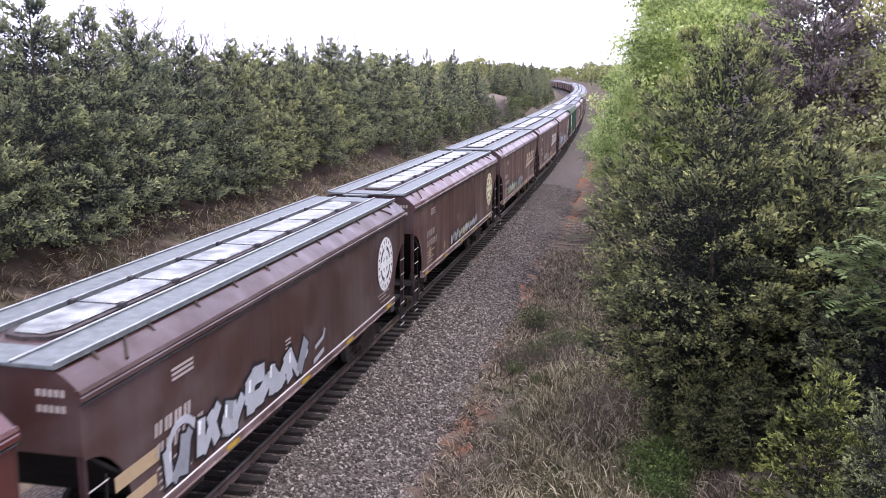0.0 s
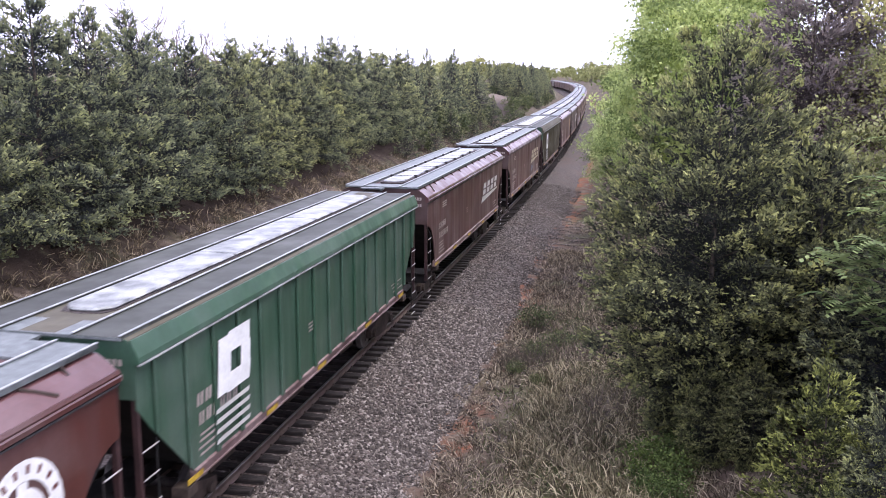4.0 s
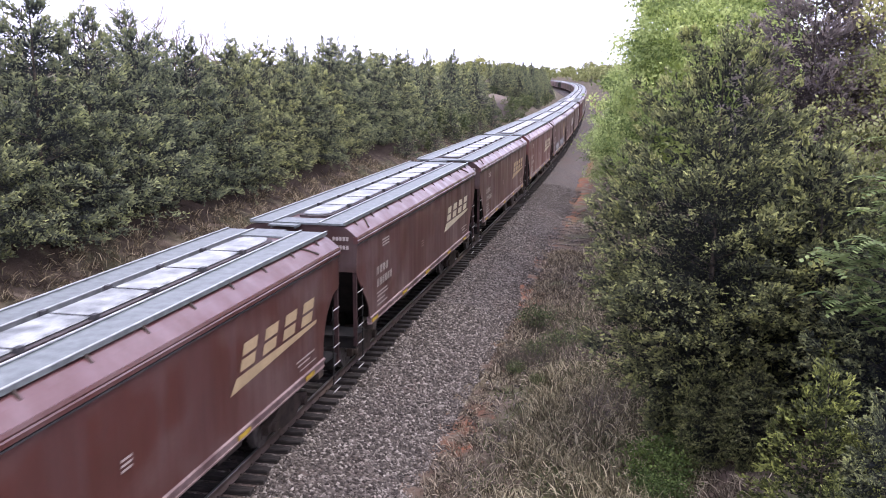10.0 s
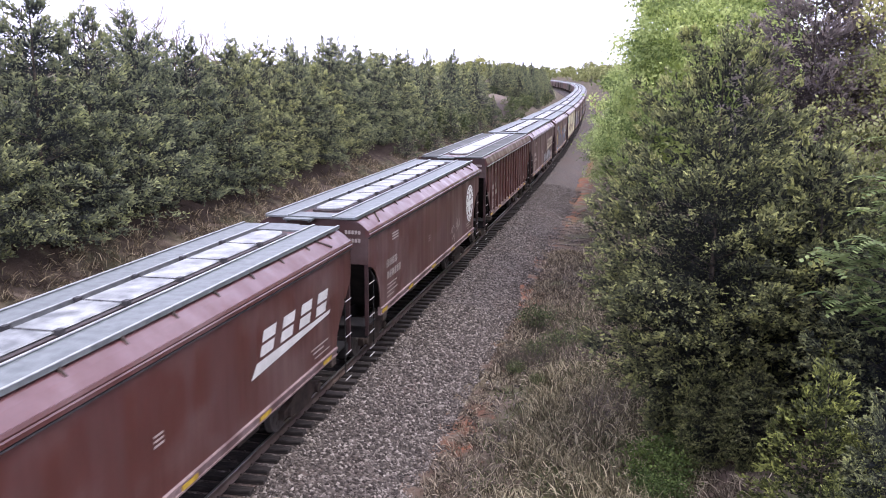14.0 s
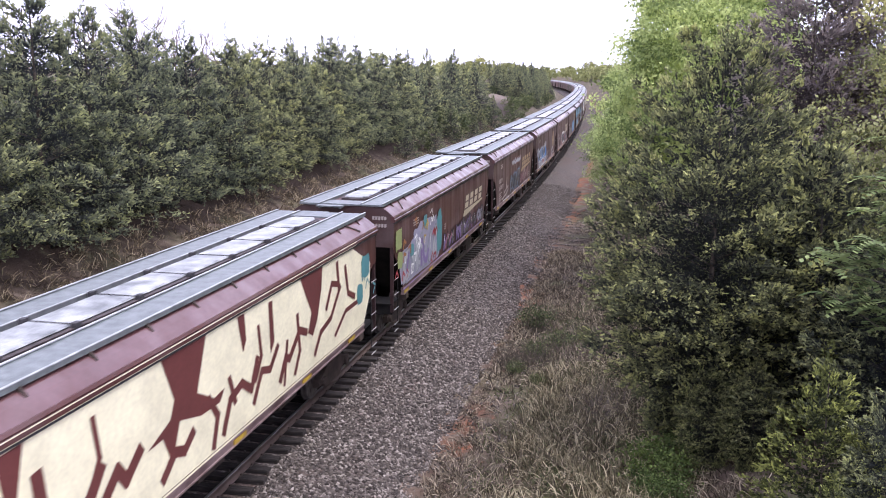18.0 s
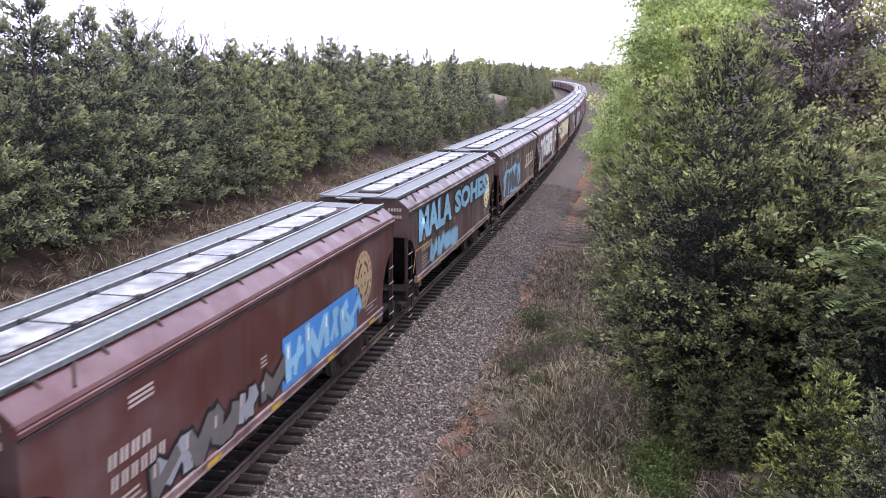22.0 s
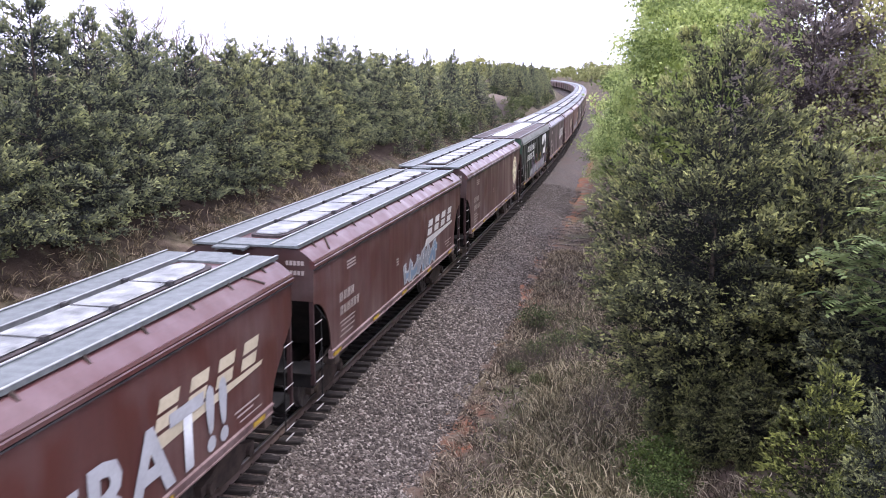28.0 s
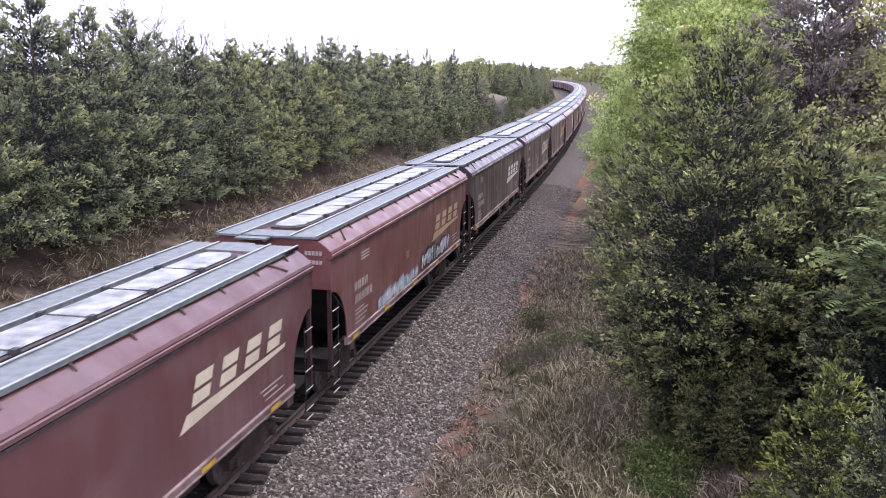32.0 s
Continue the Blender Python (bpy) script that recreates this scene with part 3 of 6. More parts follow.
def decal(name, polygons, ink, car, lift=0.0, label=""):
    """Flat painted shapes on the side, outlines in (along, up)."""
    s = Shape()
    for i, p in enumerate(polygons):
        s.add([(FACE + lift + 0.0002 * (i % 16), y, z) for y, z in p], [tuple(range(len(p)))])
    me = bpy.data.meshes.new(name)
    me.from_pydata(s.v, [], s.f)
    me.materials.append(INK[ink] if isinstance(ink, str) else ink)
    return part(name, me, None, car, label)


def slab(y0, y1, z0, z1, lean=0.0):
    return [(y0, z0), (y1, z0), (y1 + lean, z1), (y0 + lean, z1)]


def stroke(points, w):
    """A broad brush line through the points, as quads."""
    out = []
    for (a, b), (c, d) in zip(points, points[1:]):
        n = math.hypot(c - a, d - b) or 1
        ux, uz = (c - a) / n, (d - b) / n
        a, b, c, d = a - ux * w * 0.35, b - uz * w * 0.35, c + ux * w * 0.35, d + uz * w * 0.35
        px, pz = -uz * w / 2, ux * w / 2
        out.append([(a + px, b + pz), (a - px, b - pz), (c - px, d - pz), (c + px, d + pz)])
    return out


def ring(y, z, r0, r1, n=22, a0=0.0, a1=2 * math.pi, squash=1.0):
    out = []
    for i in range(n):
        a, b = a0 + (a1 - a0) * i / n, a0 + (a1 - a0) * (i + 1) / n
        out.append([(y + r0 * math.cos(a) * squash, z + r0 * math.sin(a)), (y + r1 * math.cos(a) * squash, z + r1 * math.sin(a)),
                    (y + r1 * math.cos(b) * squash, z + r1 * math.sin(b)), (y + r0 * math.cos(b) * squash, z + r0 * math.sin(b))])
    return out


def wedge_mark(car, ink, y=2.4, z=2.56):
    """The road's mark, as plain shapes: four slanted slit blocks over a tapering bar."""
    ink = {"cream": "buff", "white": "chalk"}.get(ink, ink)
    for k in range(4):
        a = y + 0.26 + k * 1.02
        decal("emblem_block", [slab(a, a + 0.64, z, z + 0.21, 0.09), slab(a + 0.12, a + 0.76, z + 0.27, z + 0.49, 0.09)], ink, car, label="slanted slit block of the emblem")
    decal("emblem_bar", [[(y - 0.18, z - 0.33), (y + 0.10, z - 0.07), (y + 4.30, z - 0.05), (y + 4.22, z - 0.13)]], ink, car, label="tapering bar under the emblem")


def round_mark(car, ink, y=6.15, z=2.65):
    decal("round_emblem", ring(y, z, 0.50, 0.76, 26), ink, car, label="broad ring of the round emblem")
    decal("emblem_cross", stroke([(y - 0.42, z), (y + 0.42, z)], 0.20) + stroke([(y, z - 0.42), (y, z + 0.42)], 0.20) + ring(y, z, 0.24, 0.40), ink, car, 0.002, "cross of the round emblem")
    letters = [[(y + r * math.cos(a + b), z + r * math.sin(a + b)) for r, b in ((0.58, -0.05), (0.69, -0.05), (0.69, 0.05), (0.58, 0.05))] for a in [0.3 + 0.36 * i for i in range(17)]]
    tagged(decal("emblem_lettering", letters, "oxide", car, 0.005), kind="stuff")


def small_marks(car, ink, rng, y=-6.5):
    """Lettering that cannot be read, as plain bars."""
    rows = []
    for row, (z, h, n, w) in enumerate(((2.50, 0.22, 4, 0.22), (2.16, 0.22, 6, 0.18))):
        a = y + row * 0.04
        for k in range(n):
            rows.append(slab(a, a + w * 0.42, z, z + h, 0.03))
            rows.append(slab(a + w * 0.58, a + w, z, z + h, 0.03))
            a += w + 0.08
    tagged(decal("stencil_panel", rows, ink, car, label="two rows of pale stencilled bars"), kind="stuff")
    tagged(decal("data_panel", [slab(y + rng.uniform(0, 0.1), y + rng.uniform(0.7, 1.2), z, z + 0.045) for z in (1.96, 1.86, 1.74, 1.62)], "stencil", car), kind="stuff")
    tagged(decal("load_panel", [slab(-5.9, -5.2, z, z + 0.045) for z in (3.36, 3.28, 3.20)], "stencil", car), kind="stuff")
    tagged(decal("test_panel", [slab(-1.3, -1.0, z, z + 0.04) for z in (2.50, 2.42, 2.34)] + [slab(5.4, 6.5, 1.84, 1.88), slab(5.5, 6.2, 1.74, 1.78), slab(5.6, 6.6, 1.62, 1.65)], "stencil", car), kind="stuff")
    for k in range(2):
        plate = Shape()
        for q in range(5):
            a = 0.94 + q * 0.09
            plate.box(a, a + 0.065, -HALF - 0.012, -HALF - 0.008, 3.76 - k * 0.22, 3.86 - k * 0.22)
        part("end_stencil", plate.done("end_stencil", INK["stencil"]), None, car)


reflector_mesh = Shape().box(1.575, 1.592, -0.26, 0.26, 1.31, 1.40).done("reflector", YELLOW)


def reflectors(car, rng):
    for y in (-6.6, -3.6, -0.4, 2.9, 6.3):
        part("reflector", reflector_mesh, None, car, "yellow reflective strip", at=pose(0, y + rng.uniform(-0.3, 0.3), 0))


def scrawl(car, y0, y1, z0, z1, n, fills, edge, seed, lift=0.004, lean=0.12, label="spray-painted shapes along the lower side", fat=0.30, shine="white"):
    """Spray paint that cannot be read: crowded slanted bars and hooks with an edge colour round them."""
    r = random.Random(seed)
    w = (y1 - y0) / n
    outer, inner, glint = [], {c: [] for c in fills}, []
    for k in range(n):
        a, h0, h1 = y0 + k * w, z0 + r.uniform(0, 0.10) * (z1 - z0), z1 - r.uniform(0, 0.22) * (z1 - z0)
        h, t = h1 - h0, min(fat * w, 0.34)
        q = t / 2
        lean_k = lean * r.choice((1.0, 1.0, -0.6, 2.0))
        lines = [[(a + q + lean_k * q, h0 + q), (a + q + lean_k * h + r.uniform(-0.1, 0.1) * w, h1 - q)]]
        right = a + w * r.uniform(0.95, 1.25)
        for _ in range(2):
            kind = r.randrange(4)
            u, v = h0 + h * r.uniform(0.15, 0.45), h0 + h * r.uniform(0.55, 0.9)
            if kind == 0:
                lines.append([(a + r.uniform(0.2, 0.5) * w, u), (right - q, v)])
            elif kind == 1:
                lines.append([(a + w * (0.55 + 0.42 * math.cos(b)), (u + v) / 2 + (v - u) * 0.6 * math.sin(b)) for b in np.linspace(r.uniform(0, 3), r.uniform(4, 6.5), 7)])
            elif kind == 2:
                lines.append([(a + w * 0.3, v), (a + w * 0.62, u), (right, v + 0.1 * h), (right + 0.12 * w, v - 0.15 * h)])
            else:
                lines.append([(a + w * r.uniform(0.4, 0.8), h0 + q), (a + w * r.uniform(0.5, 1.0) + lean * h, h1 - q)])
        e = min(0.075, 0.35 * t)
        for ln in lines:
            wide_by = t * r.uniform(0.6, 1.05)
            outer += stroke(ln, wide_by + 2 * e)
            inner[r.choice(fills)] += stroke(ln, wide_by)
        glint += stroke([(a + q * 0.7 + lean * h * 0.6, h0 + h * 0.62), (a + q * 0.7 + lean * h * 0.85, h0 + h * 0.85)], t * 0.25)
    tagged(decal("graffiti_outline", outer, edge, car, lift, label), kind="stuff")
    for k, (c, polygons) in enumerate(inner.items()):
        if polygons:
            tagged(decal("graffiti_fill", polygons, c, car, lift + 0.004 + 0.001 * k), kind="stuff")
    if shine:
        tagged(decal("graffiti_shine", glint, shine if edge != shine else "black", car, lift + 0.012), kind="stuff")


def patch_of(y0, y1, z0, z1, seed, rag=0.12, n=22):
    """An uneven rounded field of colour, as an outline."""
    r = random.Random(seed)
    out = []
    for i in range(n):
        a = 2 * math.pi * i / n
        c, s = math.cos(a), math.sin(a)
        q = 1 + r.uniform(-rag, rag)
        out.append(((y0 + y1) / 2 + (y1 - y0) / 2 * math.copysign(abs(c) ** 0.45, c) * (1 + (q - 1) * 0.3), (z0 + z1) / 2 + (z1 - z0) / 2 * math.copysign(abs(s) ** 0.6, s) * q))
    return out


def ovals(car, spots, ry, rz, ink, edge, lift=0.006):
    """Leaning filled ovals with an edge round them."""
    def shape(y, z, g):
        return [(y + (ry + g) * math.cos(a) + 0.25 * (rz + g) * math.sin(a), z + (rz + g) * math.sin(a)) for a in np.linspace(0, 2 * math.pi, 18)[:-1]]
    tagged(decal("graffiti_outline", [shape(y, z, 0.09) for y, z in spots], edge, car, lift), kind="stuff")
    tagged(decal("graffiti_fill", [shape(y, z, 0) for y, z in spots], ink, car, lift + 0.005), kind="stuff")


def splash(car, y, z, size, ink, seed, n=9, lift=0.004):
    """Loose flicks and drips of one colour."""
    r = random.Random(seed)
    out = []
    for _ in range(n):
        a, b = y + r.gauss(0, size * 0.4), z + r.gauss(0, size * 0.3)
        c = r.uniform(0, math.pi)
        out += stroke([(a, b), (a + math.cos(c) * size * 0.35, b + math.sin(c) * size * 0.35), (a + math.cos(c + 0.9) * size * 0.5, b + math.sin(c + 0.9) * size * 0.4)], size * r.uniform(0.06, 0.14))
    tagged(decal("graffiti_splash", out, ink, car, lift), kind="stuff")


def words(car, body, y0, y1, z0, z1, ink, edge=None, lift=0.004, fat=0.03, label="large hand-painted letters"):
    """Letters that can be read, stretched over the given part of the side."""
    for colour, more, up in ((edge, fat * 2.4, 0), (ink, fat, 0.005)):
        if colour is None:
            continue
        cu = bpy.data.curves.new("letters", "FONT")
        cu.body, cu.offset, cu.resolution_u = body, more, 2
        tmp = new("letters", cu)
        me = bpy.data.meshes.new_from_object(tmp.evaluated_get(bpy.context.evaluated_depsgraph_get()))
        bpy.data.objects.remove(tmp)
        co = np.array([p.co[:] for p in me.vertices])
        lo, hi = co.min(0), co.max(0)
        grow = 0.0 if colour == ink else fat * 1.2
        for p in me.vertices:
            q = (p.co - Vector(lo))
            p.co = (FACE + lift + up, y0 - grow + q.x / (hi[0] - lo[0]) * (y1 - y0 + 2 * grow), z0 - grow + q.y / (hi[1] - lo[1]) * (z1 - z0 + 2 * grow))
        me.materials.clear()
        me.materials.append(INK[colour])
        part("graffiti_letters", me, None, car, label)


def green_mark(car, y=-5.7, z=1.70, s=1.0, lift=0.08):
    """The older road's white emblem: a doubled block over thin bars."""
    z += 0.25 if y > 0 else 0
    a = [slab(y, y + 0.5, z + 0.75, z + 1.75, 0.12), slab(y + 0.45, y + 1.35, z + 1.42, z + 1.80, 0.05), slab(y + 0.95, y + 1.35, z + 1.05, z + 1.45, 0.05), slab(y + 0.35, y + 1.30, z + 0.72, z + 1.06, 0.08)]
    decal("block_emblem", a, "white", car, lift, "white block emblem")
    for q in (0.48, 0.30, 0.12, -0.06):
        decal("emblem_line", [slab(y - 0.1, y + 1.25, z + q, z + q + 0.08, 0.05)], "chalk", car, lift)


def big_emblem(car):
    upper = [(2.7, 3.02), (3.0, 3.62), (5.2, 3.68), (5.55, 3.45), (5.5, 3.1), (5.1, 2.98), (5.0, 3.25), (4.45, 3.28), (4.35, 2.98), (4.0, 3.0), (3.9, 3.22), (3.3, 3.0)]
    lower = [(3.3, 2.35), (3.55, 2.85), (3.85, 2.7), (4.8, 2.75), (4.9, 2.95), (5.4, 2.95), (5.35, 2.5), (5.0, 2.3)]
    decal("block_emblem", [upper, lower], "white", car, 0.078, "large white block emblem")


# kind, paint, roof paint, mark, ink of the mark, front of the body along the line at the start
CARS = [
    (-7.0, "arc", "red", None, "wedge", "tan"), (10.8, "arc", "brown", None, "round", "white"), (28.5, "arc", "red", None, "round", "cream"),
    (46.3, "arc", "red", None, "wedge", "cream"), (64.1, "diag", "red", None, "wedge", "white"), (82.0, "arc", "red", None, "round", "white"),
    (99.0, "rib", "green", "olive", "block", "white"), (117.2, "arc", "red", None, "wedge", "white"), (136.0, "arc", "red", None, "wedge", "cream"),
    (153.8, "rib", "olive", "olive", "block", "white"), (172.4, "arc", "red", None, "round", "tan"), (190.2, "arc", "dark", None, "wedge", "white"),
    (208.0, "arc", "red", None, "wedge", "cream"), (225.7, "arc", "red", None, "wedge", "tan"), (243.6, "diag", "red", None, "wedge", "cream"),
    (261.4, "diag", "red", None, "wedge", "tan"), (279.2, "diag", "bright", None, "wedge", "cream"), (296.8, "arc", "red", None, "round", "tan"),
    (314.2, "diag", "red", None, "wedge", "white"), (332.2, "arc", "red", None, "round", "white"), (350.6, "rib", "red", "red", "", "white"),
    (368.6, "arc", "red", None, "wedge", "cream"), (386.8, "arc", "red", None, "wedge", "cream"), (404.9, "arc", "red", None, "", "white"),
    (423.2, "diag", "red", None, "wedge", "cream"), (441.3, "arc", "red", None, "wedge", "tan"), (459.6, "arc", "red", None, "round", "tan"),
    (477.4, "diag", "red", None, "wedge", "cream"), (494.8, "arc", "red", None, "round", "tan"), (513.0, "arc", "brown", None, "round", "cream"),
    (531.2, "diag", "brown", None, "wedge", "cream"), (548.8, "arc", "red", None, "round", "tan"), (566.6, "arc", "red", None, "round", "tan"),
    (584.2, "arc", "dark", None, "wedge", "white"), (602.2, "arc", "red", None, "", "white"), (620.4, "diag", "red", None, "wedge", "cream"),
    (638.2, "arc", "red", None, "wedge", "white"), (656.0, "arc", "red", None, "round", "cream"), (673.6, "rib", "dull", "rust", "block", "white"),
    (691.2, "arc", "dark", "pale", "wedge", "white"), (709.0, "arc", "faded", None, "wedge", "cream"), (726.8, "arc", "bright", None, "wedge", "tan"),
    (744.4, "arc", "dark", None, "wedge", "white"),
]
more = random.Random(11)
while CARS[-1][0] < 1330:
    CARS.append((CARS[-1][0] + 17.9, more.choice(("arc", "arc", "diag")), more.choice(("red", "red", "dark", "faded", "brown", "bright")), None, more.choice(("wedge", "wedge", "round")), more.choice(("tan", "cream", "white"))))
COLOUR_WORDS = {"red": "faded oxide red", "bright": "bright oxide red", "brown": "dirty dark brown", "dark": "dark maroon", "faded": "pinkish faded red",
                "green": "bright green", "olive": "dusty olive green", "dull": "dirty dark green", "rust": "rusty brown"}


def graffiti_on(k, car):
    """The spray paint that sets the cars apart, by their order in the train."""
    def sill(y0, y1, ink="white"):
        decal("sill_overspray", [slab(y0, y1, 1.435, 1.50)], ink, car, 0.022)

    if k == 1:
        scrawl(car, -6.3, -0.3, 1.5, 2.42, 6, ("silver", "silver", "grey"), "black", 21, fat=0.36)
        decal("graffiti_curl", ring(-5.7, 2.0, 0.42, 0.56, 12, 0.6, 3.6) + stroke([(0.3, 1.6), (0.9, 1.7)], 0.12) + stroke([(0.4, 1.9), (0.9, 2.0), (1.0, 2.15)], 0.1), "silver", car, 0.016)
        decal("old_panel", [slab(-7.6, -6.4, 2.12, 2.36), slab(-7.4, -6.5, 1.75, 1.95)], "tan", car)
        sill(-6.6, 7.0)
    elif k == 2:
        scrawl(car, -2.6, 2.6, 1.5, 1.98, 7, ("gold", "grey", "silver"), "black", 22)
        decal("gold_dash", [slab(-6.2, -5.95, 1.75, 2.1, 0.08), slab(-3.8, -3.6, 1.65, 1.9, 0.06)], "gold", car)
        sill(-2.7, 6.6)
    elif k == 3:
        scrawl(car, -5.3, -1.6, 1.5, 2.08, 5, ("lime", "silver", "lime"), "black", 23)
        scrawl(car, -1.4, 0.9, 1.5, 2.05, 3, ("slate", "grey"), "black", 123)
    elif k == 4:
        scrawl(car, -3.9, 0.0, 1.5, 2.15, 4, ("stencil",), "black", 24, fat=0.22)
        scrawl(car, 0.8, 2.6, 1.55, 2.0, 3, ("tan",), "oxide", 25, shine=None)
    elif k == 5:
        scrawl(car, -5.4, -2.0, 1.5, 2.35, 3, ("silver", "silver", "sky"), "black", 26, fat=0.4)
        decal("graffiti_smudge", [patch_of(-2.4, -0.6, 1.5, 2.0, 4)], "black", car)
        scrawl(car, -0.6, 3.3, 1.5, 2.2, 4, ("silver", "silver", "sky"), "black", 27, fat=0.4)
        scrawl(car, 3.6, 5.2, 1.5, 1.85, 4, ("pink",), "oxide", 127, shine=None)
        sill(-5.4, 3.4)
    elif k == 8:
        tagged(decal("graffiti_tag", stroke([(2.3, 1.65), (2.4, 1.95), (2.5, 1.7), (2.7, 2.1), (2.65, 1.7), (2.9, 2.15), (2.95, 1.8), (3.2, 2.2), (3.15, 1.85), (3.5, 2.0)], 0.06) + ring(2.9, 1.95, 0.12, 0.17, 10), "slate", car, 0.004), kind="stuff")
    elif k == 12:
        scrawl(car, -6.2, -2.3, 1.5, 2.2, 6, ("pink", "red", "silver"), "slate", 28)
        scrawl(car, -0.4, 4.6, 1.5, 2.25, 6, ("silver",), "grey", 29, lean=0.3, fat=0.26)
        sill(-6.2, -2.2, "violet")
        sill(-0.4, 4.8)
    elif k == 17:
        scrawl(car, -4.9, -0.8, 1.5, 2.1, 5, ("silver", "silver", "grey"), "black", 30)
        scrawl(car, 0.3, 5.2, 1.5, 2.15, 6, ("grey", "slate", "silver"), "black", 31)
        sill(-5, 5.4)
    elif k == 19:
        splash(car, 3.2, 1.9, 0.8, "stencil", 12, 6)
    elif k == 21:
        scrawl(car, 0.4, 4.9, 1.5, 2.2, 5, ("silver", "grey"), "black", 32, fat=0.36)
        scrawl(car, 5.2, 6.8, 1.5, 1.95, 3, ("stencil",), "oxide", 33, shine=None)
        sill(-0.2, 5.4, "silver")
    elif k == 22:
        for y0, y1, z1, sd in ((-4.4, -2.3, 2.85, 7), (-2.0, 0.9, 2.75, 8), (1.1, 4.4, 2.35, 9)):
            decal("graffiti_ground", [patch_of(y0, y1, 1.5, z1, sd, 0.06)], "stain", car, 0.002, "greyish painted-over field")
        for y, z, r0, a0, a1, c in ((-3.4, 2.3, 0.62, 0.2, 2.6, "orange"), (-3.7, 1.9, 0.45, 2.0, 4.4, "red"), (-1.0, 2.2, 0.55, 0.3, 2.4, "red"), (0.4, 2.0, 0.6, 0.5, 2.9, "orange"), (2.6, 1.9, 0.55, 0.2, 2.2, "red"), (-2.3, 2.4, 0.5, 1.5, 3.6, "blue")):
            decal("graffiti_arc", ring(y, z, r0, r0 + 0.09, 10, a0, a1), c, car, 0.005)
        for y, z, c, sd in ((-5.7, 2.65, "gold", 1), (-5.3, 2.45, "gold", 2), (-5.1, 2.2, "gold", 16), (-5.0, 1.75, "sky", 3), (-4.8, 1.6, "blue", 17), (-4.0, 2.95, "sky", 4), (-3.6, 2.8, "blue", 5), (-2.3, 2.1, "blue", 6), (-1.5, 2.9, "gold", 7),
                            (-1.0, 2.75, "gold", 18), (-0.4, 2.6, "orange", 8), (0.9, 2.4, "blue", 10), (1.3, 2.15, "orange", 11), (2.7, 1.75, "blue", 12), (2.9, 2.3, "sky", 19), (3.7, 2.0, "sky", 13), (4.5, 2.4, "sky", 14), (4.7, 2.05, "sky", 15)):
            splash(car, y, z, 0.75, c, sd + 90, 5, 0.010)
        sill(-5.6, 6.8)
    elif k == 23:
        decal("graffiti_ground", [[(-7.1, 1.5), (7.1, 1.5), (7.6, 2.1), (7.7, 3.0), (6.2, 3.64), (-7.9, 3.64), (-7.9, 3.0), (-7.5, 2.2)]], "cream", car, 0.004, "broad cream painted panel")
        decal("graffiti_band", [slab(-7.8, 6.4, 3.70, 3.79)], "cream", car, 0.05)
        cuts = [[(-3.2, 3.66), (-1.7, 3.66), (-2.1, 2.75), (-1.5, 2.45), (-1.1, 2.5), (-1.3, 2.3), (-2.0, 2.32), (-2.7, 2.5), (-3.0, 1.9), (-3.25, 2.4), (-3.7, 2.38), (-3.0, 2.62), (-2.85, 2.9)],
                [(2.6, 3.66), (4.0, 3.66), (3.9, 3.15), (3.6, 2.5), (3.3, 2.2), (3.0, 2.35), (3.25, 2.75), (3.0, 3.1)],
                [(-0.5, 3.62), (-0.2, 3.62), (-0.15, 3.1), (-0.3, 2.9)], [(-6.9, 3.62), (-6.4, 3.64), (-6.6, 2.9), (-6.75, 2.8)], [(0.9, 3.55), (1.1, 3.55), (1.15, 2.7), (0.95, 2.5)]]
        for cut in cuts:
            decal("graffiti_gap", [cut], "oxide", car, 0.010, "bare oxide red gap in the cream paint")
        lines = stroke([(-6.2, 3.1), (-6.1, 2.35), (-5.6, 2.25), (-5.2, 2.3), (-4.9, 2.65)], 0.24) + stroke([(-5.0, 3.4), (-4.9, 2.8), (-5.1, 2.5)], 0.11) + stroke([(-4.9, 2.1), (-4.5, 2.45), (-4.3, 2.2), (-3.9, 2.5)], 0.21) \
            + stroke([(-3.3, 1.75), (-2.9, 2.05), (-2.6, 1.95), (-2.3, 2.15)], 0.18) + stroke([(-1.2, 1.7), (-0.9, 2.2), (-0.4, 2.35), (0.0, 2.1), (0.3, 2.6)], 0.17) + stroke([(-0.9, 2.6), (-0.7, 2.1)], 0.14) \
            + stroke([(0.1, 1.8), (0.5, 2.3), (0.9, 2.2), (1.3, 2.55)], 0.15) + stroke([(1.4, 1.8), (1.7, 2.2), (1.9, 2.1), (2.5, 2.55), (2.9, 2.4)], 0.17) + stroke([(1.6, 1.65), (1.8, 2.5)], 0.12) \
            + stroke([(3.4, 1.75), (3.8, 2.15), (4.5, 2.3), (5.2, 2.9)], 0.14) + stroke([(4.2, 2.6), (4.6, 3.1), (5.0, 3.0)], 0.14) + stroke([(5.6, 3.3), (5.8, 2.6), (6.3, 2.4)], 0.15) + stroke([(4.8, 1.8), (5.6, 2.2), (6.5, 2.2)], 0.12) + stroke([(2.2, 1.7), (2.5, 2.1), (2.4, 2.9)], 0.14) + stroke([(-1.6, 1.6), (-1.4, 2.1), (-1.7, 2.5)], 0.16) + stroke([(0.4, 3.2), (0.5, 2.6), (0.2, 2.2)], 0.12) + stroke([(5.0, 3.5), (5.1, 2.9)], 0.16)
        tagged(decal("graffiti_line", lines, "oxide", car, 0.012), kind="stuff")
        decal("graffiti_teal", [patch_of(6.9, 7.6, 2.7, 3.3, 3), patch_of(6.5, 7.0, 2.1, 2.6, 4), patch_of(-7.9, -7.3, 2.9, 3.4, 5)], "teal", car, 0.014)
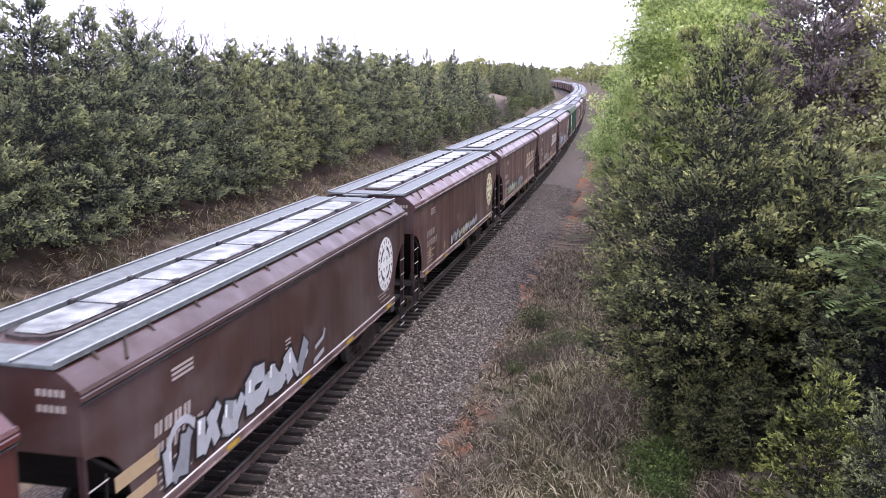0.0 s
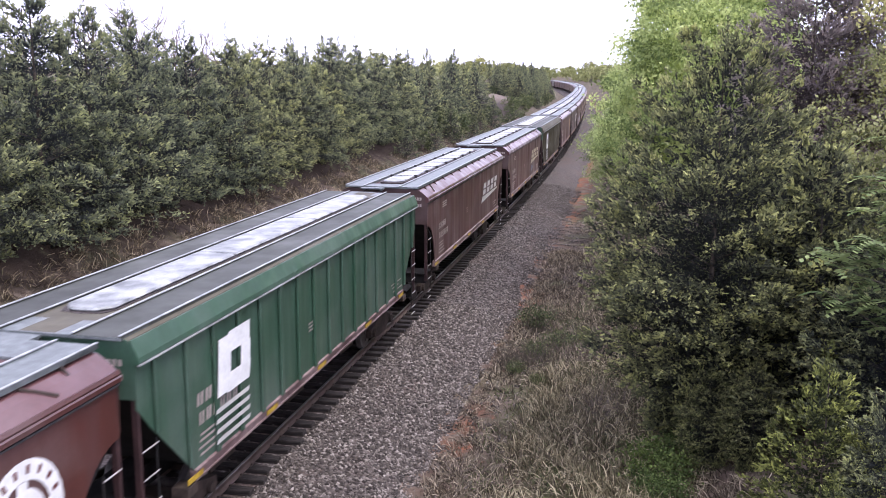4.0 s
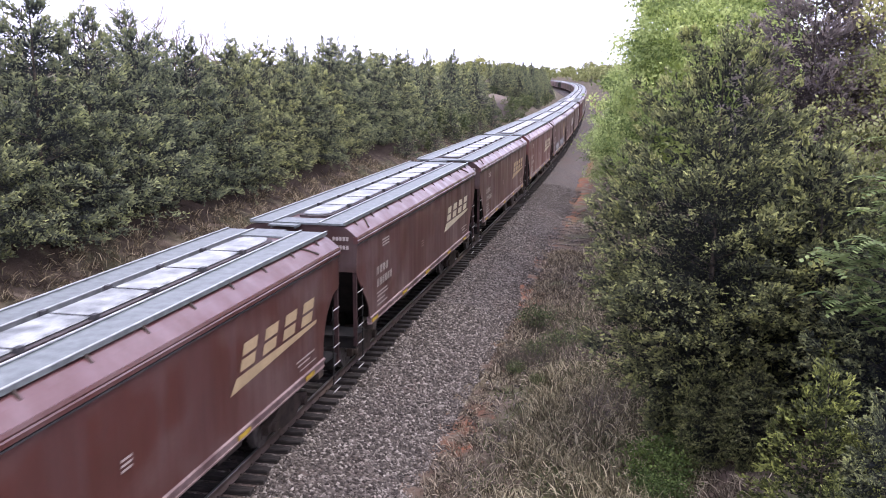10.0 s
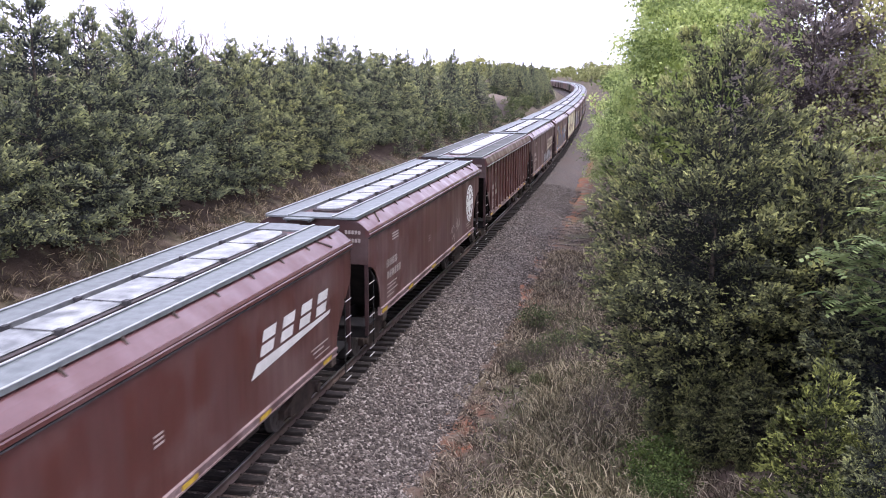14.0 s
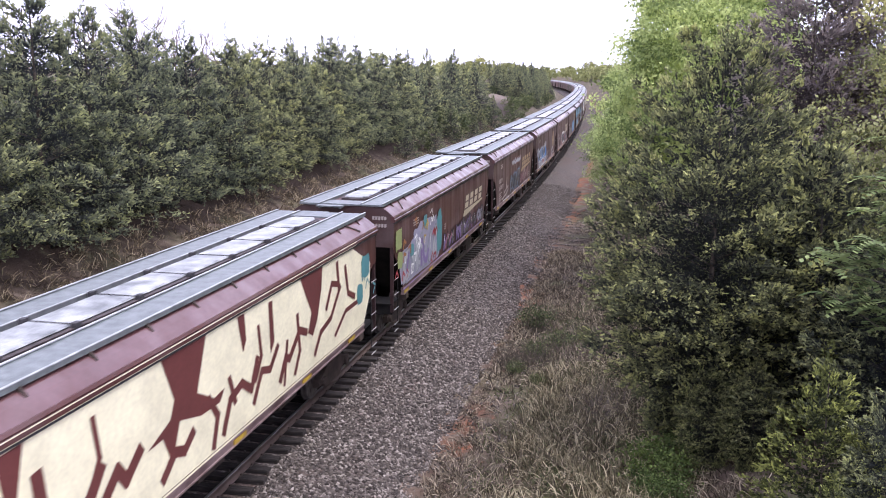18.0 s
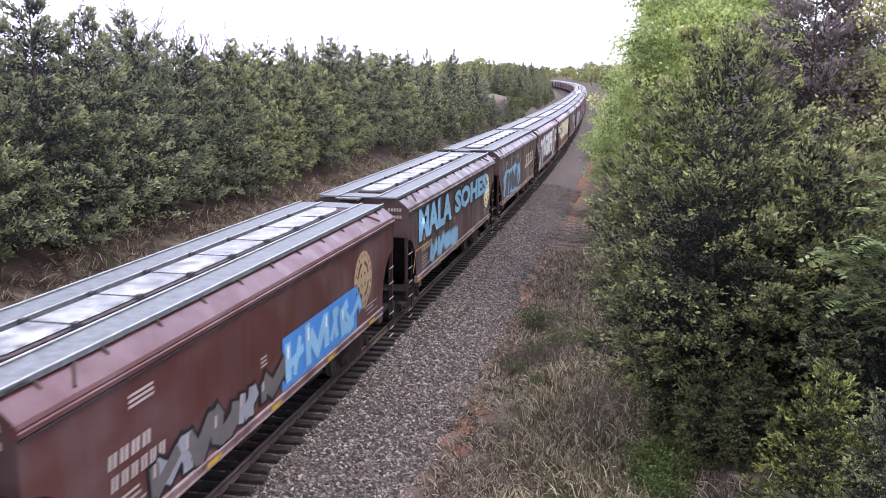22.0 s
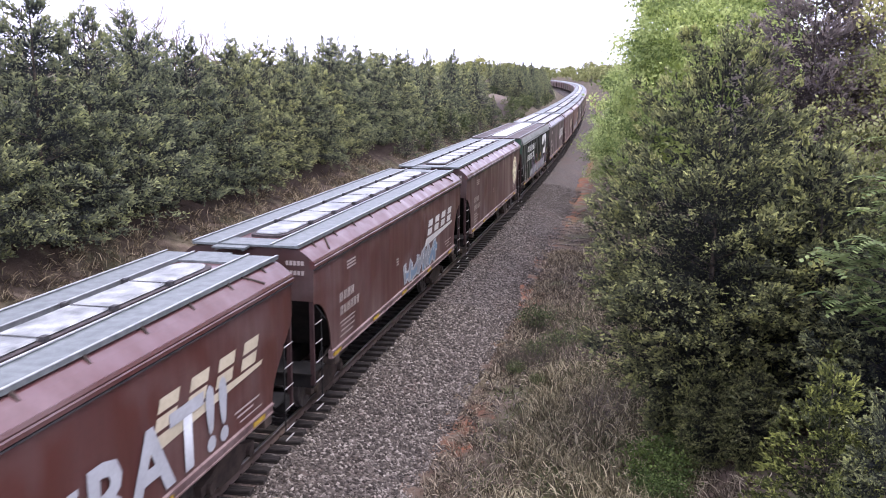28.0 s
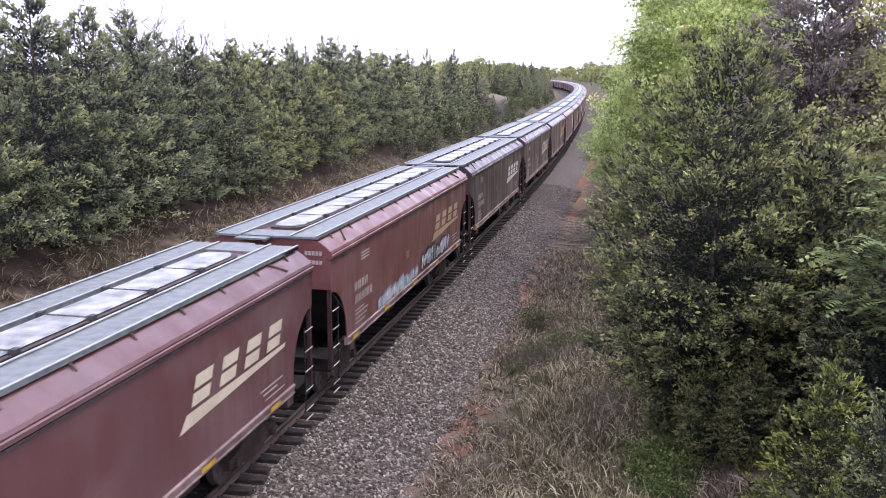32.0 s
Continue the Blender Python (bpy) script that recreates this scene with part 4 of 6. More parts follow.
        splash(car, 7.2, 2.8, 0.7, "teal", 15, 5, 0.018)
        sill(-7, 7, "cream")
    elif k == 24:
        decal("graffiti_ground", [patch_of(-7.6, -1.9, 1.5, 2.75, 8), patch_of(-6.0, -2.4, 2.2, 3.15, 9, 0.2)], "lilac", car, 0.003, "grey-violet mural of jagged shapes")
        scrawl(car, -7.2, -2.2, 1.55, 2.9, 6, ("lilac", "silver", "violet"), "grey", 36, 0.006, 0.25)
        decal("graffiti_teal", [patch_of(-2.6, -1.8, 1.7, 3.15, 10, 0.2), patch_of(-4.6, -4.1, 3.0, 3.35, 11), patch_of(-6.4, -5.9, 2.3, 2.7, 12)], "teal", car, 0.020)
        for y, z, c in ((-7.2, 1.9, "red"), (-6.6, 2.5, "orange"), (-5.0, 2.9, "orange"), (-4.2, 2.7, "gold"), (-3.1, 2.4, "red"), (-2.9, 1.65, "red"), (-5.8, 1.8, "white"), (-3.4, 3.0, "white"), (-4.9, 2.3, "white")):
            splash(car, y, z, 0.7, c, int(y * 10) + 300, 3, 0.024)
        decal("graffiti_lime", [patch_of(-8.1, -7.4, 2.75, 3.45, 13, 0.2), patch_of(-7.9, -7.3, 2.2, 2.7, 14, 0.2)], "lime", car, 0.022)
        scrawl(car, -1.5, 6.9, 1.5, 2.2, 11, ("violet", "stain", "pink", "lilac"), "black", 37, 0.006, 0.2, fat=0.26)
        sill(-7.2, 6.8, "violet")
    elif k == 25:
        scrawl(car, -1.9, 1.9, 2.95, 3.32, 7, ("silver",), "oxide", 38, lean=0.2, fat=0.24, shine=None)
        scrawl(car, -2.3, 1.6, 1.52, 2.6, 4, ("stain", "black"), "slate", 39, fat=0.36, shine="grey")
        scrawl(car, 1.9, 5.6, 1.55, 2.35, 8, ("stencil", "pink"), "oxide", 40, fat=0.2, shine=None)
        decal("graffiti_mark", stroke([(-3.9, 2.1), (-3.7, 2.5)], 0.2) + stroke([(-3.8, 2.0), (-3.2, 2.05)], 0.14) + stroke([(-4.7, 1.85), (-4.2, 1.95)], 0.14) + stroke([(-5.4, 1.6), (-3.9, 1.72), (-3.1, 1.9)], 0.12), "stencil", car, 0.006)
        sill(-5.2, -3.0)
    elif k == 26:
        decal("graffiti_ground", [patch_of(-6.3, -0.6, 1.5, 2.7, 20, 0.15)], "blue", car, 0.002)
        ovals(car, [(-5.8, 2.25), (-4.8, 2.45), (-3.9, 2.40), (-2.7, 2.42), (-2.0, 2.48)], 0.30, 0.34, "black", "white")
        scrawl(car, -6.2, -0.8, 1.5, 1.98, 7, ("red", "slate", "silver"), "white", 41, 0.018, 0.25)
        decal("graffiti_pale", [patch_of(-1.6, -0.7, 2.6, 3.0, 6, 0.2), patch_of(-7.2, -6.3, 2.3, 2.9, 7, 0.2)], "silver", car, 0.006)
        decal("graffiti_scribble", stroke([(-0.3, 1.6), (0.0, 2.1), (0.3, 1.7), (0.7, 2.15), (1.0, 2.0), (0.9, 1.65)], 0.09) + stroke([(3.7, 1.7), (4.0, 2.1), (4.3, 1.8), (4.7, 2.2), (5.2, 1.9), (5.5, 2.3)], 0.11) + stroke([(3.8, 1.6), (5.6, 1.75)], 0.08), "silver", car, 0.006)
        sill(-6.4, -0.6)
    elif k == 27:
        decal("graffiti_ground", [patch_of(-2.2, 2.2, 1.55, 2.6, 21, 0.06)], "white", car, 0.003, "white field with black shapes")
        scrawl(car, -2.0, 2.0, 1.66, 2.5, 5, ("black",), "black", 43, 0.006, fat=0.42, shine="silver")
        decal("graffiti_red", [patch_of(-2.7, -2.0, 1.55, 1.9, 22), patch_of(2.0, 2.9, 1.8, 2.2, 23)], "red", car, 0.002)
        decal("graffiti_mark", ring(4.1, 2.2, 0.2, 0.30, 12) + stroke([(3.8, 1.95), (4.3, 1.75)], 0.25), "slate", car, 0.006)
    elif k == 28:
        scrawl(car, -5.5, -0.4, 1.5, 2.28, 5, ("grey", "stain"), "black", 44, fat=0.40, shine="stencil")
        decal("graffiti_ground", [slab(-0.3, 4.7, 1.5, 2.62, 0.1)], "blue", car, 0.003, "blue field with pale slanted bars")
        scrawl(car, -0.1, 4.6, 1.55, 2.62, 4, ("sky",), "blue", 45, 0.006, 0.05, fat=0.26)
    elif k == 29:
        words(car, "MALA", -6.9, -1.7, 2.55, 3.64, "sky", "black", fat=0.05, label="huge light blue painted letters")
        words(car, "SOHES", -1.1, 6.2, 2.62, 3.5, "sky", "black", fat=0.05, label="huge light blue painted letters")
        scrawl(car, -5.3, -0.6, 1.5, 2.3, 4, ("sky",), "slate", 46, fat=0.3, shine=None)
        decal("yellow_frame", stroke([(-7.6, 1.7), (-7.3, 2.35), (-5.6, 2.35)], 0.06), "gold", car, 0.004)
        sill(-6.5, 6.5, "silver")
    elif k == 30:
        decal("graffiti_halo", [patch_of(-6.7, -0.1, 1.5, 2.95, 24, 0.14, 30)], "sky", car, 0.002, "light blue halo round grey shapes")
        for y, z in ((-3.9, 3.1), (-2.4, 3.15), (-1.0, 3.1), (-6.0, 2.9), (-0.2, 2.6)):
            splash(car, y, z, 0.5, "sky", int(y * 10) + 220, 3, 0.004)
        scrawl(car, -6.1, -0.8, 1.55, 2.85, 4, ("stain",), "black", 47, 0.008, 0.2, fat=0.46, shine=None)
        decal("graffiti_mark", stroke([(-1.5, 1.6), (-1.4, 2.0), (-1.0, 2.0), (-0.9, 1.6)], 0.14), "blue", car, 0.02)
        sill(-6.5, -0.4, "silver")
    elif k == 31:
        decal("graffiti_ground", [[(-4.6, 1.5), (4.0, 1.5), (4.2, 2.2), (3.6, 3.3), (-3.9, 3.55), (-4.3, 2.5)]], "slate", car, 0.002)
        decal("graffiti_shade", [[(-3.9, 1.5), (3.8, 1.5), (3.9, 2.0), (-3.8, 2.1)]], "black", car, 0.004)
        words(car, "GRIFE", -2.7, 3.5, 1.85, 3.5, "white", "black", 0.008, 0.06, "huge white painted letters")
        decal("graffiti_curl", stroke([(-3.7, 2.15), (-3.2, 2.1), (-3.0, 2.5), (-3.6, 2.7), (-3.2, 3.2), (-3.6, 3.3)], 0.30), "white", car, 0.012)
        decal("graffiti_bolt", stroke([(-3.9, 3.5), (-4.3, 2.9), (-4.2, 2.5), (-4.9, 1.55)], 0.20) + stroke([(-4.8, 2.45), (-4.9, 3.1), (-4.3, 3.1)], 0.32), "white", car, 0.010)
        decal("graffiti_blot", [patch_of(-6.2, -5.3, 2.85, 3.3, 25), patch_of(-6.7, -6.0, 1.5, 1.8, 26), patch_of(-6.0, -5.5, 1.75, 2.2, 27)], "white", car, 0.010)
        decal("graffiti_swirl", ring(4.2, 2.6, 0.85, 1.08, 16, -2.0, 2.0), "white", car, 0.014)
        decal("graffiti_dots", [patch_of(6.0, 6.5, 3.0, 3.4, 28), patch_of(6.8, 7.2, 3.05, 3.4, 29), patch_of(6.6, 7.2, 2.4, 2.85, 30), patch_of(6.1, 6.4, 2.6, 2.95, 31)], "white", car, 0.010)
        splash(car, -8.0 + 0.5, 2.9, 0.9, "silver", 23, 9, 0.006)
        sill(-5.0, 4.6, "silver")
    elif k == 32:
        decal("graffiti_ground", [[(-6.8, 1.5), (6.6, 1.5), (7.0, 2.2), (7.4, 3.6), (-5.9, 3.64), (-6.2, 2.6)]], "black", car, 0.002, "black field behind cream letters")
        decal("graffiti_base", [slab(-6.4, 6.6, 1.5, 1.95, 0.2)], "oxide", car, 0.004)
        for k2, c in enumerate(("gold", "red", "lime", "gold", "orange", "blue", "red", "gold")):
            splash(car, -3.4 + k2 * 1.3, 1.75, 0.9, c, 480 + k2, 6, 0.007)
        words(car, "ZODUNEN", -4.3, 6.6, 2.0, 3.55, "cream", "black", 0.010, 0.07, "huge cream painted letters")
        words(car, "E", -5.5, -4.6, 2.3, 3.4, "cream", "black", 0.010, 0.05, "cream painted letter")
        words(car, "BA", -7.2, -5.7, 2.75, 3.35, "cream", "black", 0.010, 0.05, "small cream painted letters")
        decal("graffiti_blot", [patch_of(-8.1, -7.3, 2.85, 3.4, 32, 0.2)], "silver", car, 0.008)
        decal("graffiti_yellow", [patch_of(7.2, 7.8, 2.7, 3.6, 33, 0.2)], "gold", car, 0.008)
        sill(-6.6, -2.0, "violet")
        sill(-2.0, 6.6, "gold")
    elif k == 33:
        splash(car, 1.8, 2.9, 1.5, "white", 24, 14)
        scrawl(car, -3.6, 0.4, 1.5, 2.4, 5, ("stain",), "oxide", 51, shine=None)
        scrawl(car, 3.6, 6.4, 1.55, 1.95, 5, ("white",), "grey", 52)
    elif k == 34:
        scrawl(car, -5.6, 6.4, 1.5, 3.2, 8, ("white", "silver"), "slate", 53, fat=0.38)
    elif k == 35:
        bars = []
        for y, h in ((-4.9, 1.2), (-3.8, 1.15), (-2.8, 1.1), (-1.8, 1.05)):
            bars += stroke([(y, 1.75), (y + 0.15, 1.72 + h)], 0.22) + stroke([(y + 0.05, 1.85), (y + 0.6, 1.9)], 0.17) + (stroke([(y + 0.5, 1.8), (y + 0.45, 1.6 + h)], 0.2) if y > -3.5 else [])
        decal("painted_bars", bars, "silver", car, 0.014, "row of tall silver spray-painted bars")
        words(car, "THE", -0.9, 0.7, 2.0, 2.6, "silver", None, 0.014, 0.02, "silver spray-painted letters")
        words(car, "RAT!!", 0.9, 5.1, 1.55, 2.75, "silver", None, 0.014, 0.03, "silver spray-painted letters")
        sill(-4.5, 2.0, "silver")
    elif k == 36:
        scrawl(car, -0.4, 4.2, 1.5, 2.2, 6, ("slate", "grey"), "silver", 54)
    elif k == 38:
        decal("graffiti_ground", [patch_of(-3.4, 3.8, 1.5, 2.05, 34, 0.15)], "lilac", car, 0.076)
        scrawl(car, -4.4, 4.6, 1.5, 2.1, 9, ("silver", "grey", "violet", "silver"), "stain", 55, 0.08)
        for y, z, c in ((-3.6, 2.0, "violet"), (-2.6, 2.2, "violet"), (-1.2, 2.0, "red"), (-0.4, 1.9, "orange"), (0.6, 2.1, "gold"), (1.8, 2.2, "gold"), (2.6, 1.9, "silver"), (3.6, 2.0, "violet"), (4.6, 1.9, "red"), (5.6, 2.1, "violet"), (6.1, 2.2, "gold")):
            splash(car, y, z, 0.6, c, int(y * 10) + 320, 4, 0.098)
        for z, at in ((3.14, (-6.0, -5.6, -5.0, -4.6, -3.95, -3.6, -2.95, -2.6, -1.95)), (2.62, (-6.0, -5.6, -5.0, -4.6, -3.95, -3.6, -2.95, -2.6))):
            for y in at:
                decal("lettering_block", [slab(y, y + 0.11, z, z + 0.38), slab(y + 0.15, y + 0.27, z, z + 0.38)], "white", car, 0.08, "white painted block")
        sill(-3.8, 6.6)
    elif k == 41:
        scrawl(car, 0.6, 5.0, 1.5, 2.15, 6, ("silver", "grey"), "black", 56)
        scrawl(car, -4.4, 0.2, 1.5, 1.85, 6, ("slate", "silver"), "grey", 57)


PROTO = {kind: hopper_car(kind) for kind in ("arc", "diag", "rib")}
PROTO["far"] = hopper_car("arc", True)
TRAIN = []
for k, (front, kind, colour, roof, mark, ink) in enumerate(CARS):
    proto = PROTO["far" if front > 770 else kind]
    if not proto.get("used"):
        car = proto
    else:
        car = copy_thing(proto, Matrix())
    TRAIN.append((car, front, kind))
    if car is proto:
        proto["used"] = 1
for k, ((car, front, kind), (_, _, colour, roof, mark, ink)) in enumerate(zip(TRAIN, CARS)):
    if "used" in car:
        del car["used"]
    car_rng = random.Random(k)
    repaint(car, colour, kind, roof)
    if colour in ("olive", "dull"):
        for o in car.children:
            if o.name.startswith("end_sheet"):
                o.material_slots[0].material = PAINT["green"]
    near = front < 770
    if mark == "wedge":
        wedge_mark(car, ink)
    elif mark == "round":
        round_mark(car, ink, 5.3 if ink == "tan" else 6.15)
    elif mark == "block":
        green_mark(car, -5.9) if k != 38 else big_emblem(car)
    if near:
        small_marks(car, "stencil", car_rng)
        reflectors(car, car_rng)
    graffiti_on(k, car)
    look_word = "ribbed sides" if kind == "rib" else "smooth sides"
    has = any(o.name.startswith("graffiti") for o in car.children)
    tagged(car, f"{COLOUR_WORDS[colour]} steel covered hopper car, {look_word}" + (", spray-painted" if has else ", dusty"), "railway car", "cars of the freight train")


# ---- plants ----
def foliage(name, dark, mid, tip, rough=0.75, thin=0.3, stops=(0.0, 0.55, 1.0)):
    m, nt, b = material(name, rough, 0, 0.2)
    at = nt.nodes.new("ShaderNodeAttribute")
    at.attribute_name = "tint"
    info = nt.nodes.new("ShaderNodeObjectInfo")
    tone = ramp(nt, at.outputs["Fac"], list(zip(stops, (dark, mid, tip))))
    vary = ramp(nt, info.outputs["Random"], [(0.0, (0.74, 0.76, 0.80)), (0.5, (1, 1, 1)), (1.0, (1.12, 1.08, 0.94))])
    nt.links.new(blend(nt, 1.0, tone, vary, "MULTIPLY"), b.inputs["Base Color"])
    if thin:
        through_leaf = nt.nodes.new("ShaderNodeBsdfTranslucent")
        nt.links.new(b.inputs["Base Color"].links[0].from_socket, through_leaf.inputs["Color"])
        mix = nt.nodes.new("ShaderNodeMixShader")
        mix.inputs[0].default_value = thin
        nt.links.new(b.outputs[0], mix.inputs[1])
        nt.links.new(through_leaf.outputs[0], mix.inputs[2])
        nt.links.new(mix.outputs[0], nt.nodes["Material Output"].inputs["Surface"])
    return m


# cedar ramps: dark end for painted inner shade, tip for yellowish and lit ends
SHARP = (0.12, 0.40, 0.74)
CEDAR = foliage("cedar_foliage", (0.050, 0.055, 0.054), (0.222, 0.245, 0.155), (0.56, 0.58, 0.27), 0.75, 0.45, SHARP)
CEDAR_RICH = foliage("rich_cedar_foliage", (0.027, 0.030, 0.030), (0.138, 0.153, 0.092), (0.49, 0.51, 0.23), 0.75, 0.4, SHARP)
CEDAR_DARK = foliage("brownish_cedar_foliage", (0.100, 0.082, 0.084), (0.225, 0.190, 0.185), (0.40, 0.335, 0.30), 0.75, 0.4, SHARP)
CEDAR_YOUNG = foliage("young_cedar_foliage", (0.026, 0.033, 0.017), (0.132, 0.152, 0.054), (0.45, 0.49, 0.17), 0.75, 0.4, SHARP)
LEAF = foliage("spring_leaves", (0.115, 0.16, 0.06), (0.37, 0.45, 0.18), (0.60, 0.67, 0.30), 0.7, 0.45)
LEAF_SAPLING = foliage("sapling_leaves", (0.06, 0.09, 0.03), (0.20, 0.26, 0.095), (0.42, 0.49, 0.20), 0.7, 0.4)
LEAF_GOLD = foliage("yellow_green_leaves", (0.14, 0.15, 0.065), (0.31, 0.32, 0.13), (0.54, 0.53, 0.24), 0.7, 0.45)
WEED = foliage("green_weeds", (0.045, 0.06, 0.028), (0.105, 0.125, 0.055), (0.22, 0.24, 0.11))
GREEN_WEED = foliage("bright_green_weeds", (0.030, 0.045, 0.015), (0.080, 0.115, 0.035), (0.17, 0.22, 0.07))
HAY = foliage("pale_bent_grass", (0.055, 0.047, 0.030), (0.235, 0.203, 0.132), (0.60, 0.53, 0.375), 0.9)
STRAW = foliage("dry_grass_blades", (0.050, 0.039, 0.028), (0.225, 0.182, 0.130), (0.60, 0.505, 0.37), 0.9)
BARK = mixed("grey_brown_bark", (0.045, 0.035, 0.028), (0.13, 0.105, 0.085), 4, 0.95, 0, (3, 3, 0.6), 0.8)
TWIG = mixed("pale_bare_twigs", (0.11, 0.085, 0.07), (0.24, 0.19, 0.16), 4, 0.9)


def unit(a):
    return a / (np.linalg.norm(a, axis=-1, keepdims=True) + 1e-9)


def blades(base, way, length, width, tint, rng, n=7, fan=0.75):
    """Feathery sprays: at each base n narrow blades fan out about a way. Returns corners, faces and tints."""
    m = len(base)
    side = unit(np.cross(way, rng.normal(size=(m, 3))))
    up = np.cross(way, side)
    V = []
    for k in range(n):
        t = 0.0 if k == 0 else 0.65 * k / n
        a = k * 2.4 + rng.uniform(-0.4, 0.4, (m, 1))
        s = 0.08 if k == 0 else fan * rng.uniform(0.6, 1.15, (m, 1))
        d = unit(way + s * (np.cos(a) * side + 0.6 * np.sin(a) * up))
        b = base + way * (length * t)[:, None]
        w = unit(np.cross(d, rng.normal(size=(m, 3)))) * (width * (1.1 if k == 0 else 0.9))[:, None]
        ll = (length * (1.0 if k == 0 else 0.62 * (1.15 - t)))[:, None]
        V.append(np.stack([b - w, b + w, b + d * ll], 1))
    V = np.stack(V, 1).reshape(-1, 3)
    return V, np.arange(len(V)).reshape(-1, 3), np.repeat(tint, n * 3)


def tinted(name, V, F, T, mat):
    me = cloud(name, V, F, mat)
    a = me.attributes.new("tint", "FLOAT", "POINT")
    a.data.foreach_set("value", np.clip(T, 0, 1).astype(np.float32))
    return me


def cedar_crown(name, high, wide, limbs, per, size, mat, seed, blade_n=5, power=0.7, thin=0.14, waist=0.08, shoots=14, plate=1.0):
    """A ragged conical crown: each limb ends in a flat drooping plate of forked sprays, tinted paler on top as if lit,
    over an inner mass tinted dark as shade.
    """
    rng = np.random.default_rng(seed)
    k = np.arange(limbs)
    h = np.clip(1 - np.sqrt(1 - (k + 0.5) / limbs) + rng.normal(0, 0.02, limbs), 0.0, 0.97)
    az = k * 2.39996 + rng.normal(0, 0.35, limbs)
    lobes = 1 + 0.13 * np.sin(az * 3 + seed) * np.cos(h * 8 + seed) + rng.normal(0, 0.10, limbs)
    reach = wide * ((1 - h) ** power * 0.95 + 0.05) * lobes * rng.choice([1.0, 1.0, 0.93, 0.84], limbs)
    reach *= np.clip(0.15 + 0.85 * h / waist, 0, 1)
    lift = rng.uniform(-0.12, 0.25, limbs) + 0.6 * h ** 2 + 1.2 * h ** 5
    root = np.stack([np.zeros(limbs), np.zeros(limbs), 0.2 + h * (high - 0.4)], 1)
    way = unit(np.stack([np.cos(az), np.sin(az), lift], 1))
    across = unit(np.stack([-np.sin(az), np.cos(az), rng.normal(0, 0.18, limbs)], 1))
    long = plate * (0.30 + 0.26 * reach) * rng.uniform(0.75, 1.25, limbs)
    # forked sprays: twigs leave a plate's axis to both sides and sweep forward
    twigs = 9
    m = max(2, int(per * 0.78) // twigs)
    base = rng.uniform(0.0, 0.92, (limbs, twigs))
    side = np.where(np.arange(twigs) % 2 == 0, 1.0, -1.0) * rng.uniform(0.7, 1.2, (limbs, twigs))
    side[:, 0] = 0.0
    span = (0.30 + 0.42 * np.sin(np.pi * np.clip(base + 0.15, 0, 1))) * rng.uniform(0.7, 1.2, (limbs, twigs))
    q = rng.uniform(0, 1, (limbs, twigs, m)) ** 0.8
    along = base[..., None] + q * span[..., None] * 0.75
    aside = side[..., None] * q * span[..., None] * 0.8
    rise = 0.13 * along ** 2 - 0.42 * np.abs(aside) + rng.normal(0, 0.05, q.shape) - 0.05
    ll = long[:, None, None]
    start = root + way * (reach - 0.62 * long)[:, None]
    fuzz = rng.normal(0, 0.035, (limbs, twigs, m, 3))
    pos = start[:, None, None] + way[:, None, None] * (along * ll)[..., None] + across[:, None, None] * (aside * ll)[..., None] + np.array([0, 0, 1.0]) * (rise * ll)[..., None] + fuzz
    out = way[:, None, None] * 0.75 + across[:, None, None] * np.sign(side)[..., None, None] * 0.55 + np.array([0, 0, 0.22]) + rng.normal(0, 0.38, fuzz.shape)
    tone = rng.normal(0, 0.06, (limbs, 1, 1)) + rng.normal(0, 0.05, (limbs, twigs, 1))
    # tint pales outward and upward: yellowish tips, plus light painted on upper sprays
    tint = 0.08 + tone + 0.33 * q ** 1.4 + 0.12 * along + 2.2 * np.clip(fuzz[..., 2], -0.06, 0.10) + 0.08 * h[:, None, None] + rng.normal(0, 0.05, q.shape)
    pos, out, tint = pos.reshape(-1, 3), unit(out.reshape(-1, 3)), tint.ravel()
    # the inner mass, its dark tint painting the shade inside the crown
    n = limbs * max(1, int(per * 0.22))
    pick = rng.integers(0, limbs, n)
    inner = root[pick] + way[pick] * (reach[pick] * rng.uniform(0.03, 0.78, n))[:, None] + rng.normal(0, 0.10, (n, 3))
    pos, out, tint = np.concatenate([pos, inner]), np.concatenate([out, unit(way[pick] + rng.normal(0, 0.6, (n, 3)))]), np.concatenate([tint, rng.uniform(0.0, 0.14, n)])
    keep = pos[:, 2] > 0.05
    pos, out, tint = pos[keep], out[keep], tint[keep]
    # a pointed leader and upright shoots leave the upper crown and make its edge ragged
    a, f = rng.uniform(0, 2 * np.pi, shoots), rng.uniform(0.0, 1.0, shoots) ** 0.7
    f[:2] = 0.02
    lean = np.stack([np.cos(a) * f * 0.9, np.sin(a) * f * 0.9, np.full(shoots, 1.3)], 1)
    up = 0.95 - 0.40 * f
    ring_r = wide * ((1 - up) ** power) * 0.85 * (f > 0.05)
    foot = np.stack([np.cos(a) * ring_r, np.sin(a) * ring_r, high * up], 1)
    tall = high * np.where(f < 0.05, 0.13, rng.uniform(0.05, 0.10, shoots))
    s = np.linspace(0, 1, 20)
    top = (foot[:, None] + unit(lean)[:, None] * (tall[:, None] * s)[..., None] + rng.normal(0, 1, (shoots, 20, 3)) * (0.075 * (1.15 - s))[None, :, None] * np.array([1, 1, 0.3])).reshape(-1, 3)
    n = len(top)
